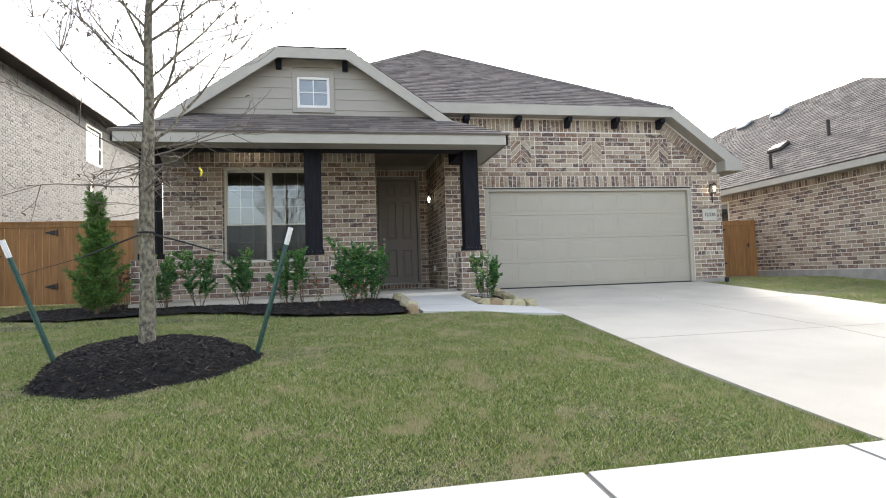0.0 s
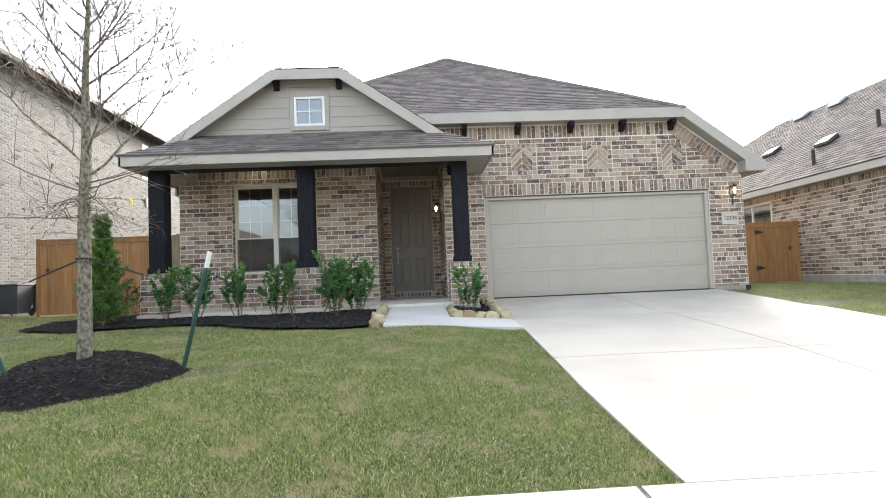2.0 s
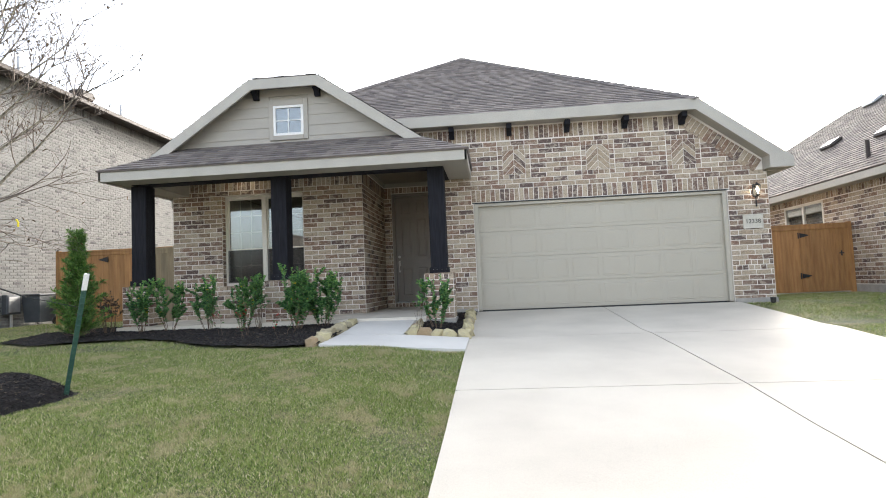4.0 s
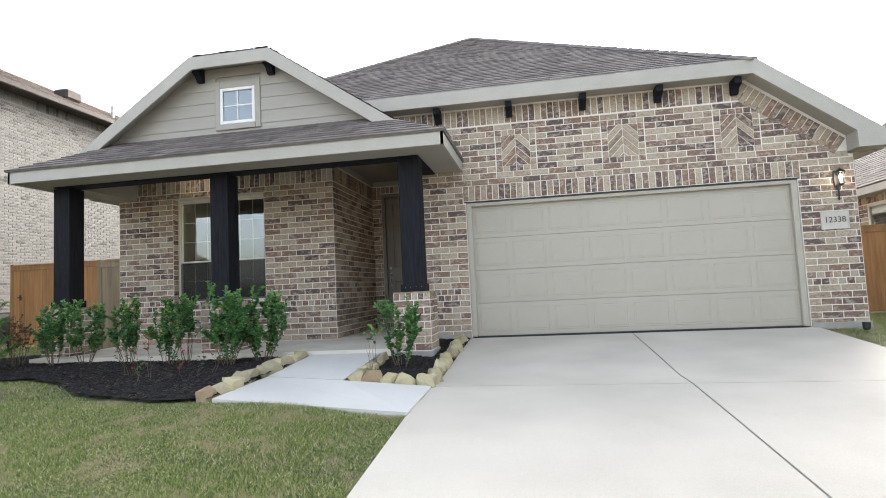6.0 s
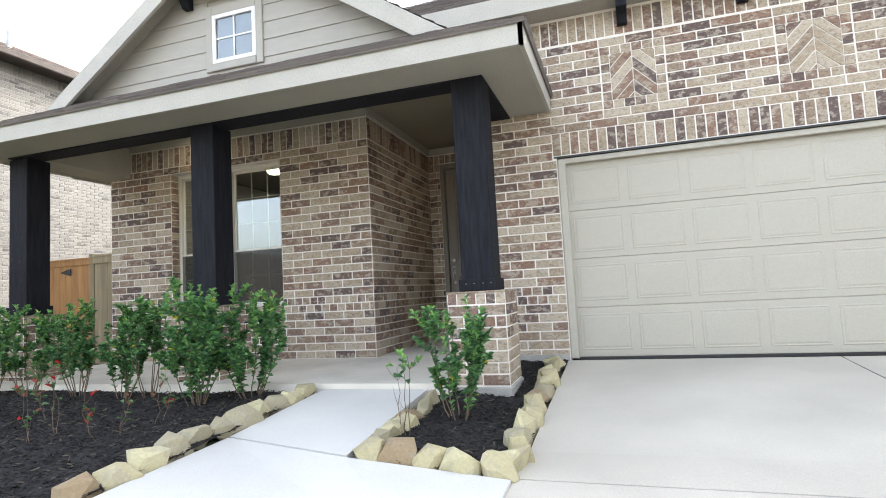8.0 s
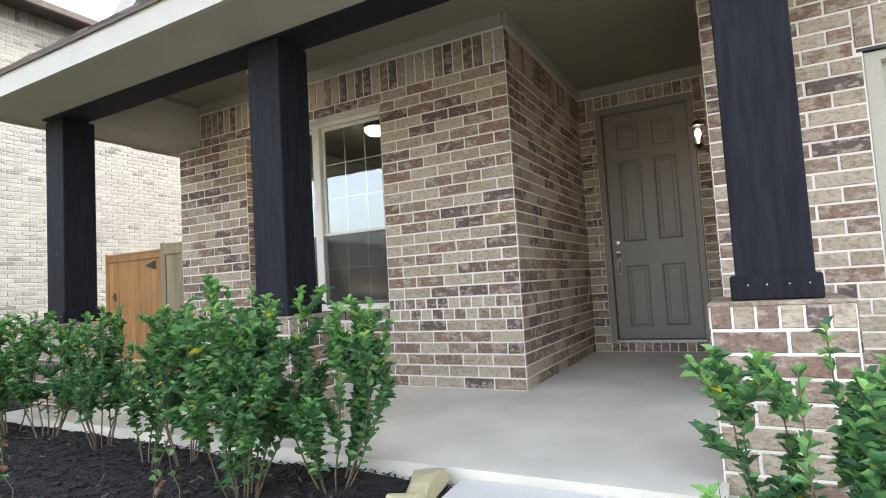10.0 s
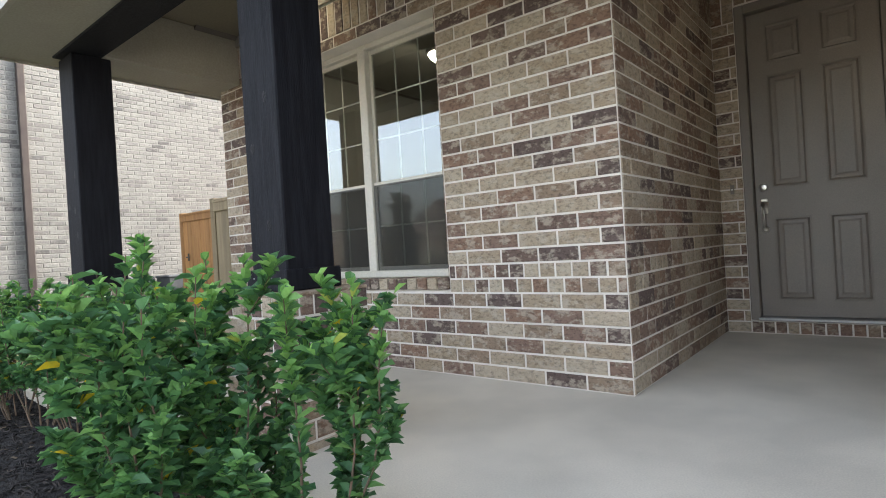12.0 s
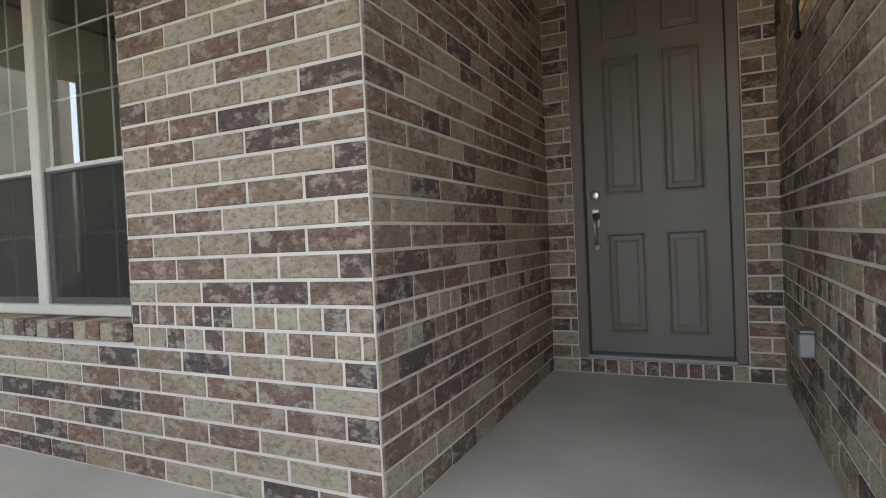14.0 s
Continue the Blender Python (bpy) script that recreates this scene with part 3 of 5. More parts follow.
holes = [(GX0, GX1, -1, GZ + 0.01), (GX0 - 0.04, GX1 + 0.04, GZ, 2.385)] + [(x - 0.325, x + 0.325, z - 0.33, z + 0.33) for x, z in DIA]
br = lay(EX, RX, -0.025, 39, holes=holes, headers=HEAD, top=lambda u: rake(u) - 0.30)
br += soldiers(GX0 - 0.04, GX1 + 0.04, GZ + 0.01, 2.385) + soldiers(0.4, CX, 3.36, 3.635)
L = math.hypot(RX - CX, (RX - CX) * SL)
an = math.atan(SL)
for k in range(int(L / COURSE)):
    d = (k + 0.5) * COURSE
    br.append((CX + d * math.cos(an) - 0.15 * math.sin(an), 3.64 - d * math.sin(an) - 0.15 * math.cos(an), COURSE - J, 0.27, an, -0.006))
for x, z in DIA:
    for s in (-1, 1):
        br += [(x + s * 0.272, z - 0.204 + k * 0.102, 0.085, 0.088) for k in range(5)]
        br += [(x - 0.27 + k * 0.108, z + s * 0.293, 0.095, 0.078) for k in range(6)]
place_bricks(wall, br, (0, GY, 0), 0, nearest=(2.2, 1.6))


def cut(poly, keep):
    """The part of a polygon in (u, z) where keep(p) >= 0."""
    out = []
    for p, q in zip(poly, poly[1:] + poly[:1]):
        a, b = keep(p), keep(q)
        if a >= 0:
            out.append(p)
        if a * b < 0:
            out.append((p[0] + (q[0] - p[0]) * a / (a - b), p[1] + (q[1] - p[1]) * a / (a - b)))
    return out


# chevron panels: slanting bricks cut to each square
for x, z in DIA:
    for s in (-1, 1):
        for r in range(-4, 4):
            z0, thick = z + r * 0.128, 0.128 - J * 1.2
            poly = [(x + s * 0.005, z0 + 0.20), (x + s * 0.222, z0 - 0.017), (x + s * 0.222, z0 - 0.017 + thick), (x + s * 0.005, z0 + 0.20 + thick)]
            poly = cut(cut(poly, lambda p: p[1] - (z - 0.245)), lambda p: z + 0.245 - p[1])
            if len(poly) > 2:
                ob = wpart("brick", Build().prism(poly, "y", GY - 0.008, GY + 0.03), M["brick"], wall)
structure("lintel", Build().box(GX0 - 0.03, GX1 + 0.03, GY - 0.006, 0.0, GZ - 0.012, GZ + 0.006), M["black"], "dark steel lintel above the garage door", "lintel")
structure("foundation", Build().box(EX - 0.02, GX0 - 0.01, GY - 0.03, 0.1, -0.4, 0.018).box(GX1 + 0.01, RX + 0.02, GY - 0.03, 0.1, -0.4, 0.018).box(-4.13, -3.9, -1.7, 8, -0.4, -0.005), M["foundation"], "grey concrete foundation edge at the base of the house", "foundation")
# plain walls that close the house; unseen back gable and garage partition block sun
b = Build().box(-4.11, -3.9, 0.242, 16, -0.06, 2.7).box(RX - 0.2, RX, 0.102, 16, -0.06, 2.7).box(-4.11, RX, 16, 16.2, -0.06, 2.7).prism([(-4.11, 2.7), (RX, 2.7), (2.0, 7.2)], "y", 16, 16.2).box(EX + 0.2, RX - 0.2, 0.3, 0.4, -0.06, 2.9)
wall = structure("wall_sides", b, M["mortar"], "brick side and back walls of the house, with an unseen light-blocking partition", "brick wall")
place_bricks(wall, lay(0.0, 6.0, 0.0, 27), (RX, 6.0, 0), 90)
place_bricks(wall, lay(-8.0, 0.0, 0.0, 27), (-4.11, 0.0, 0), -90)

# ---- roofs ----


def shingles(name, poly, label, tab=0.22, course=0.145, parent=None, mat="shingle"):
    """A thick roof plane with stepped rows of tabs, cut to the polygon (eave edge first, left to right seen from outside)."""
    P = [Vector(p) for p in poly]
    ex = (P[1] - P[0]).normalized()
    nrm = ex.cross(P[2] - P[0]).normalized()
    if nrm.z < 0:
        nrm = -nrm
    up = nrm.cross(ex)
    us = [(p - P[0]).dot(ex) for p in P]
    vs_ = [(p - P[0]).dot(up) for p in P]
    bm = bmesh.new()
    v = min(vs_)
    row = 0
    while v < max(vs_):
        u = min(us) - random.random() * tab
        while u < max(us):
            w = tab * random.choice((0.45, 0.8, 1.0, 1.3))
            t = 0.015 + random.choice((0, 0, 0.005))
            q = [(u, v, t), (u + w, v, t), (u + w, v + course * 1.05, 0.004), (u, v + course * 1.05, 0.004), (u, v, 0.0), (u + w, v, 0.0)]
            m = [bm.verts.new(P[0] + ex * a + up * c + nrm * d) for a, c, d in q]
            bm.faces.new((m[0], m[1], m[2], m[3]))
            bm.faces.new((m[4], m[5], m[1], m[0]))
            u += w
        v += course
        row += 1
    cen = sum(P, Vector()) / len(P)
    for a, c in zip(P, P[1:] + P[:1]):
        e = (c - a).normalized()
        side_n = e.cross(nrm)
        if side_n.dot(cen - a) > 0:
            side_n = -side_n
        bmesh.ops.bisect_plane(bm, geom=bm.verts[:] + bm.edges[:] + bm.faces[:], plane_co=a, plane_no=side_n, clear_outer=True)
    me = bpy.data.meshes.new(name)
    bm.to_mesh(me)
    bm.free()
    me.materials.append(M[mat])
    ob = new(name, me)
    deck = Build()
    n = len(P)
    deck.add([p - nrm * 0.002 for p in P] + [p - nrm * 0.022 for p in P], [tuple(range(n)), tuple(range(n, 2 * n))[::-1]] + [(i, n + i, n + (i + 1) % n, (i + 1) % n) for i in range(n)])
    if parent:
        under(ob, parent)
        wpart("deck", deck, M[mat], parent)
    else:
        tagged(ob, label, "roof", "", "structure")
        part("deck", deck, M["shingle"], ob)
    return ob


def fascia(points, h, t, mat=None):
    """A board along points (x, y, z) of its top edge; h down, t thick towards +y or inwards."""
    b = Build()
    for a, c in zip(points, points[1:]):
        a, c = Vector(a), Vector(c)
        d = (c - a).normalized()
        flat = Vector((d.x, d.y, 0)).normalized()
        inn = Vector((-flat.y, flat.x, 0))
        dn = inn.cross(d)
        if dn.z > 0:
            dn = -dn
        vs = [a, c, c + dn * h, a + dn * h]
        b.add(vs + [v + inn * t for v in vs], [(3, 2, 1, 0), (4, 5, 6, 7), (0, 1, 5, 4), (1, 2, 6, 5), (2, 3, 7, 6), (3, 0, 4, 7)])
    return b


def caps(name, a, c, label):
    """Overlapping cap shingles along a hip or ridge."""
    a, c = Vector(a), Vector(c)
    d = (c - a)
    n = max(2, int(d.length / 0.2))
    b = Build()
    flat = Vector((0, 0, 1)).cross(d).normalized()
    upv = d.cross(flat).normalized()
    if upv.z < 0:
        upv = -upv
    for k in range(n):
        p, q = a + d * (k / n), a + d * ((k + 1.25) / n)
        h0, h1 = 0.030, 0.018
        b.add([p - flat * 0.14 - upv * 0.04, p + upv * h0, p + flat * 0.14 - upv * 0.04, q - flat * 0.14 - upv * 0.05, q + upv * h1, q + flat * 0.14 - upv * 0.05], [(0, 1, 4, 3), (1, 2, 5, 4), (0, 2, 1)])
    return structure(name, b, M["shingle"], label, "roof cap")


# main hipped roof
RY, EZ, TZ, EXR, EXL, PX, PY, PZ = -0.447, 2.63, 3.85, 8.325, -4.33, 2.0, 5.3, 7.36
CXR, CXL = 6.70, -2.70
shingles("roof_front", [(CXL, RY, TZ), (CXR, RY, TZ), (PX, PY, PZ)], "grey-brown asphalt shingle front slope above the garage")
shingles("roof_east", [(EXR, RY, EZ), (EXR, 17, EZ), (PX, 17, PZ), (PX, PY, PZ), (CXR, RY, TZ)], "grey-brown asphalt shingle side slope of the house", tab=0.6, course=0.29)
shingles("roof_west", [(EXL, 17, EZ), (EXL, RY, EZ), (CXL, RY, TZ), (PX, PY, PZ), (PX, 17, PZ)], "grey-brown asphalt shingle side slope of the house", tab=0.6, course=0.29)
caps("hip_cap", (CXR, RY, TZ + 0.02), (PX, PY, PZ + 0.02), "row of cap shingles on the roof hip")
caps("hip_cap", (CXL, RY, TZ + 0.02), (PX, PY, PZ + 0.02), "row of cap shingles on the roof hip")
b = Build().prism([(0.6, TZ + 0.01), (CXR, TZ + 0.01), (EXR + 0.01, EZ + 0.005), (EXR + 0.01, EZ - 0.18), (EXR - 0.42, EZ - 0.18), (EXR - 0.42, EZ + 0.055), (CXR - 0.07, TZ - 0.20), (0.6, TZ - 0.20)], "y", RY - 0.02, RY + 0.02)
structure("trim_garage_fascia", b, M["trim"], "painted greige fascia board along the garage eave", "fascia")
b = Build().prism([(0.6, TZ - 0.08), (CXR, TZ - 0.08), (EXR - 0.035, EZ - 0.08), (EXR - 0.035, EZ - 0.172), (EXR - 0.415, EZ - 0.172), (EXR - 0.415, EZ + 0.06), (CXR - 0.07, TZ - 0.192), (0.6, TZ - 0.192)], "y", RY + 0.02, GY - 0.003)
b.box(EXR - 0.42, EXR - 0.035, GY, 16, EZ - 0.2, EZ - 0.17)
b.box(EXR - 0.03, EXR, RY + 0.002, 16, EZ - 0.19, EZ - 0.02)
structure("soffit_garage", b, M["soffit"], "painted greige soffit under the garage eave", "soffit")
structure("soffit_west", Build().box(EXL, EXL + 0.04, 0.3, 16, EZ - 0.19, EZ - 0.02).box(EXL + 0.04, -4.11, 0.3, 16, EZ - 0.2, EZ - 0.17), M["soffit"], "painted greige side eave of the house", "soffit")


def bracket(x, y, z, w, d, h):
    """A shaped dark wooden bracket under an eave: its top at z, its back at y."""
    b = Build().prism([(y, z), (y - d, z), (y - d, z - h * 0.45), (y - d * 0.55, z - h * 0.62), (y - d * 0.3, z - h), (y, z - h)], "x", x - w / 2, x + w / 2)
    return tagged(part("eave_bracket", b, M["stain"]), "dark-stained wooden bracket under the eave", "bracket", "eave brackets")


for x in (1.95, 3.10, 4.24, 5.36, 6.45):
    bracket(x, GY - 0.01, CZ, 0.10, 0.24, 0.20)

# porch roof, gable and ceiling
FX0, FX1, FY, FZ = -4.30, 2.30, -2.0, 2.80
UZ, UY = 3.42, -0.93
shingles("roof_porch", [(FX0 - 0.03, FY - 0.03, FZ + 0.005), (FX1 + 0.03, FY - 0.03, FZ + 0.005), (FX1 - 1.1, UY + 0.02, UZ), (FX0 + 1.1, UY + 0.02, UZ)], "grey-brown asphalt shingle porch roof", tab=0.28, course=0.14)
shingles("roof_porch_east", [(FX1 + 0.03, FY - 0.03, FZ + 0.005), (FX1 + 0.03, GY, FZ + 0.005), (FX1 - 1.1, GY, UZ), (FX1 - 1.1, UY + 0.02, UZ)], "grey-brown asphalt shingle end slope of the porch roof", tab=0.28, course=0.14)
shingles("roof_porch_west", [(FX0 - 0.03, 1.2, FZ + 0.005), (FX0 - 0.03, FY - 0.03, FZ + 0.005), (FX0 + 1.1, UY + 0.02, UZ), (FX0 + 1.1, 1.2, UZ)], "grey-brown asphalt shingle end slope of the porch roof", tab=0.28, course=0.14)
b = fascia([(FX0, 1.2, FZ), (FX0, FY, FZ), (FX1, FY, FZ), (FX1, GY - 0.012, FZ)], 0.18, 0.035)
structure("trim_porch_fascia", b, M["trim"], "painted greige fascia board round the porch roof", "fascia")
ZB = 2.62
b = Build().box(FX0 + 0.036, FX1 - 0.036, FY + 0.036, -1.50, FZ - 0.165, FZ - 0.15)
b.box(1.85, FX1 - 0.036, -1.50, GY - 0.012, FZ - 0.165, FZ - 0.15).box(FX0 + 0.036, -4.02, -1.50, 1.2, FZ - 0.165, FZ - 0.15)
structure("soffit_porch", b, M["soffit"], "painted greige soffit under the porch eave", "soffit")
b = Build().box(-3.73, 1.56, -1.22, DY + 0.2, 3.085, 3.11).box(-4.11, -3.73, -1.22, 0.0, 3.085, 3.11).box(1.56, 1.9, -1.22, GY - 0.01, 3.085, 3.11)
structure("ceiling", b, M["ceiling"], "painted porch ceiling boards in a darkened tan", "porch ceiling")
b = Build().box(-4.11, BX, -0.035, -0.012, 2.985, 3.084).box(BX + 0.012, BX + 0.035, -0.012, DY - 0.012, 2.985, 3.084).box(BX + 0.035, EX - 0.012, DY - 0.035, DY - 0.012, 2.985, 3.084).box(EX - 0.035, EX - 0.012, GY, DY - 0.04, 2.985, 3.084)
structure("trim_frieze", b, M["soffit"], "painted tan frieze board on top of the porch brick", "trim")
b = Build().soft_box(-4.02, 1.85, -1.50, -1.22, ZB, 3.084, 0.006).soft_box(1.56, 1.85, -1.22, GY - 0.012, ZB, 3.084, 0.006)
structure("trim_porch_side", Build().soft_box(-4.02, -3.73, -1.22, -0.012, ZB, 3.084, 0.006), M["soffit"], "painted greige boxed side beam of the porch", "beam")
structure("beam", b, M["stain"], "dark-stained wooden porch beam on the columns", "beam")
XC, HW, GT, GB, GF = -1.155, 2.73, 4.58, 3.18, -1.22
gs = (GT - GB) / (HW - 0.68)
rk = lambda x: GT - gs * max(0.0, abs(x - XC) - 0.68)
b = Build().prism([(XC - HW, GB), (XC - 0.68, GT), (XC + 0.68, GT), (XC + HW, GB), (XC + HW - 0.33, GB), (XC + 0.62, GT - 0.19), (XC - 0.62, GT - 0.19), (XC - HW + 0.33, GB)], "y", GF - 0.01, GF + 0.03)
structure("trim_gable_rake", b, M["trim"], "painted greige rake boards of the clipped porch gable", "fascia")
b = Build().prism([(XC - HW, GB - 0.05), (XC - 0.68, GT - 0.03), (XC - 0.68, GT - 0.06), (XC - HW, GB - 0.08)], "y", GF + 0.04, UY)
b.prism([(XC + HW, GB - 0.05), (XC + 0.68, GT - 0.03), (XC + 0.68, GT - 0.06), (XC + HW, GB - 0.08)], "y", GF + 0.04, UY)
b.box(XC - 0.68, XC + 0.68, GF + 0.04, UY, GT - 0.09, GT - 0.06)
structure("soffit_gable", b, M["soffit"], "painted greige soffit of the porch gable", "soffit")
AZ = GT + gs * 0.68
AY = 0.2
for s, nm in ((-1, "west"), (1, "east")):
    q = [(XC + s * HW, GF + 0.015, GB + 0.01), (XC + s * HW, 3.0, GB + 0.01), (XC, 3.0, AZ + 0.01), (XC, AY, AZ + 0.01), (XC + s * 0.68, GF + 0.015, GT + 0.01)]
    if s < 0:
        q = [q[1], q[0], q[4], q[3], q[2]]
    shingles("roof_gable_" + nm, q, "grey-brown asphalt shingle slope of the porch gable")
shingles("roof_gable_clip", [(XC - 0.68, GF - 0.01, GT + 0.01), (XC + 0.68, GF - 0.01, GT + 0.01), (XC, AY, AZ + 0.01)], "small clipped hip on top of the porch gable")
# lap siding
sid = thing("wall_gable", (XC, UY, 3.2), "taupe painted lap siding on the porch gable", "siding wall", kind="structure")
GW = (-1.46, -0.86, 3.54, 4.13)
z = 3.10
while z < GT - 0.12:
    zt = min(z + 0.21, GT - 0.1)
    x_of = lambda zz: HW - 0.10 if zz < GB else 0.68 - 0.05 + (GT - zz) / gs
    for a, c in (((XC - x_of(z) + 0.02, XC - x_of(zt) + 0.02), (GW[0] - 0.09,) * 2), ((GW[1] + 0.09,) * 2, (XC + x_of(z) - 0.02, XC + x_of(zt) - 0.02))) if z + 0.1 > GW[2] - 0.1 and z < GW[3] + 0.1 else (((XC - x_of(z) + 0.02, XC - x_of(zt) + 0.02), (XC + x_of(z) - 0.02, XC + x_of(zt) - 0.02)),):
        v = [(a[0], UY - 0.016, z), (c[0], UY - 0.016, z), (c[1], UY - 0.004, zt), (a[1], UY - 0.004, zt)]
        wpart("siding_board", Build().add(v + [(p[0], UY + 0.02, p[2]) for p in v], [(0, 1, 2, 3), (7, 6, 5, 4), (0, 4, 5, 1), (1, 5, 6, 2), (2, 6, 7, 3), (3, 7, 4, 0)]), M["siding"], sid)
    z += 0.205
wpart("backing", Build().prism([(XC - HW + 0.3, 3.1), (XC + HW - 0.3, 3.1), (XC + 0.6, GT - 0.1), (XC - 0.6, GT - 0.1)], "y", UY + 0.021, UY + 0.05), M["siding"], sid)
for x in (-1.78, -0.56):
    bracket(x, UY - 0.02, GT - 0.1, 0.10, 0.22, 0.22)

# ---- porch columns ----


def column(cx, cy):
    t = thing("porch_column", (cx, cy, -0.1), "dark-stained square wooden column on a brick pedestal", "column", "porch columns")
    h = 0.252
    ped = wpart("pedestal", Build().box(cx - h, cx + h, cy - h, cy + h, -0.16, 0.72), M["mortar"], t, "tumbled brick pedestal with a rowlock cap")
    for turn, o in ((0, (cx, cy - h, 0)), (90, (cx + h, cy, 0)), (180, (cx, cy + h, 0)), (-90, (cx - h, cy, 0))):
        place_bricks(ped, lay(-h, h, -0.054, 7) + soldiers(-h, h, 0.622, 0.722, 0.09), o, turn, nearest=(0, 0.4))
    wpart("cap", Build().soft_box(cx - h - 0.006, cx + h + 0.006, cy - h - 0.006, cy + h + 0.006, 0.715, 0.735, 0.006), M["brick_joined"], ped)
    wpart("footing", Build().soft_box(cx - h - 0.02, cx + h + 0.02, cy - h - 0.02, cy + h + 0.02, -0.4, -0.06, 0.01), M["foundation"], t, "grey concrete footing")
    w = 0.145
    wpart("post", Build().soft_box(cx - w, cx + w, cy - w, cy + w, 0.735, 2.62, 0.007), M["stain"], t)
    w += 0.022
    col = wpart("collar", Build().soft_box(cx - w, cx + w, cy - w, cy + w, 0.736, 0.84, 0.006), M["stain"], t)
    for dx in (-0.1, -0.03, 0.05, 0.12):
        wpart("nail", Build().lathe([(0.004, 0), (0.003, 0.003)], (cx + dx, cy - w, 0.80), 8, Matrix.Rotation(radians(90), 4, "X")), M["steel"], col)
    for k in range(4):
        z, s = random.uniform(0.95, 2.5), random.uniform(-0.09, 0.09)
        m = Matrix.Rotation(radians(90), 4, "X") @ Matrix.Diagonal((1, 1.5, 1, 1))
        wpart("knot", Build().lathe([(0.024, -0.002), (0.018, 0.0006), (0.006, 0.001)], (cx + s, cy - 0.145, z), 12, m), M["knot"], t)
    return t


for cx, cy in ((-3.92, -1.30), (-1.19, -1.34), (1.705, -1.36)):
    column(cx, cy)

# ---- doors and windows ----
gd = thing("garage_door", ((GX0 + GX1) / 2, -0.05, -0.03), "closed greige sectional garage door with raised panels", "garage door")
x0, x1, z0, z1, yf = GX0 + 0.075, GX1 - 0.075, -0.025, GZ - 0.07, -0.06
hs = (z1 - z0) / 4
pw = (x1 - x0) / 8
for r in range(4):
    a, c = z0 + r * hs + 0.0012, z0 + (r + 1) * hs - 0.0012
    sec = wpart("section", Build().soft_box(x0, x1, yf, yf + 0.045, a, c, 0.004), M["garage"], gd)
    for k in range(8):
        u0, u1, w0, w1 = x0 + k * pw + 0.055, x0 + (k + 1) * pw - 0.055, a + 0.085, c - 0.085
        b = Build()
        ring = lambda g, y: [(u0 + g, y, w0 + g), (u1 - g, y, w0 + g), (u1 - g, y, w1 - g), (u0 + g, y, w1 - g)]
        vs = ring(-0.016, yf - 0.0005) + ring(-0.006, yf - 0.0042) + ring(0.006, yf - 0.0015) + ring(0.024, yf - 0.0045)
        fs = [(12, 13, 14, 15)] + [(4 * j + i, 4 * j + (i + 1) % 4, 4 * j + 4 + (i + 1) % 4, 4 * j + 4 + i) for j in range(3) for i in range(4)]
        wpart("panel", b.add(vs, fs), M["garage"], sec)
b = Build().soft_box(GX0 + 0.003, x0 + 0.012, GY + 0.02, -0.015, -0.03, GZ - 0.015).soft_box(x1 - 0.012, GX1 - 0.003, GY + 0.02, -0.015, -0.03, GZ - 0.015).soft_box(x0, x1, GY + 0.02, -0.015, z1 - 0.005, GZ - 0.015)
wpart("frame", b, M["garage"], gd)
wpart("seal", Build().box(x0, x1, yf - 0.008, yf + 0.03, -0.052, z0 + 0.001), M["black"], gd, "black rubber bottom seal")

ed = thing("door_1", (0.735, DY, DZ0), "closed taupe six-panel front door", "door", kind="structure")
sx0, sx1, sz0, sz1, yd = 0.289, 1.187, 0.145, 2.735, DY + 0.055
rows_ = [(2.30, 2.62), (1.24, 2.19), (0.28, 0.98)]
leaf = Build().box(sx0, sx1, yd + 0.012, yd + 0.05, sz0, sz1)
lx = [(sx0, sx0 + 0.13), (sx0 + 0.39, sx0 + 0.515), (sx1 - 0.13, sx1)]
for a, c in lx:
    leaf.box(a, c, yd, yd + 0.012, sz0, sz1)
zz = [sz0] + [v for p in rows_[::-1] for v in p] + [sz1]
for a, c in ((sx0 + 0.13, sx0 + 0.39), (sx0 + 0.515, sx1 - 0.13)):
    for k in range(0, len(zz), 2):
        leaf.box(a, c, yd, yd + 0.012, zz[k], zz[k + 1])
slab = wpart("leaf", leaf, M["door"], ed)
for a, c in ((sx0 + 0.13, sx0 + 0.39), (sx0 + 0.515, sx1 - 0.13)):
    for w0, w1 in rows_:
        ring = lambda g, y: [(a + g, y, w0 + g), (c - g, y, w0 + g), (c - g, y, w1 - g), (a + g, y, w1 - g)]
        vs = ring(-0.004, yd - 0.001) + ring(0.012, yd - 0.004) + ring(0.026, yd + 0.010) + ring(0.050, yd + 0.008) + ring(0.066, yd + 0.002)
        wpart("panel", Build().add(vs, [(16, 17, 18, 19)] + [(4 * j + i, 4 * j + (i + 1) % 4, 4 * j + 4 + (i + 1) % 4, 4 * j + 4 + i) for j in range(4) for i in range(4)]), M["door"], slab)
b = Build().soft_box(DX0 + 0.002, sx0 - 0.006, DY - 0.014, DY + 0.11, DZ0, DZ1 - 0.002).soft_box(sx1 + 0.006, DX1 - 0.002, DY - 0.014, DY + 0.11, DZ0, DZ1 - 0.002).soft_box(sx0 - 0.008, sx1 + 0.008, DY - 0.014, DY + 0.11, sz1 + 0.006, DZ1 - 0.002)
wpart("frame", b, M["door"], ed)
wpart("threshold", Build().soft_box(sx0 - 0.02, sx1 + 0.02, DY - 0.03, DY + 0.1, DZ0 - 0.006, sz0 - 0.006, 0.006), M["steel"], ed, "grey aluminium threshold")
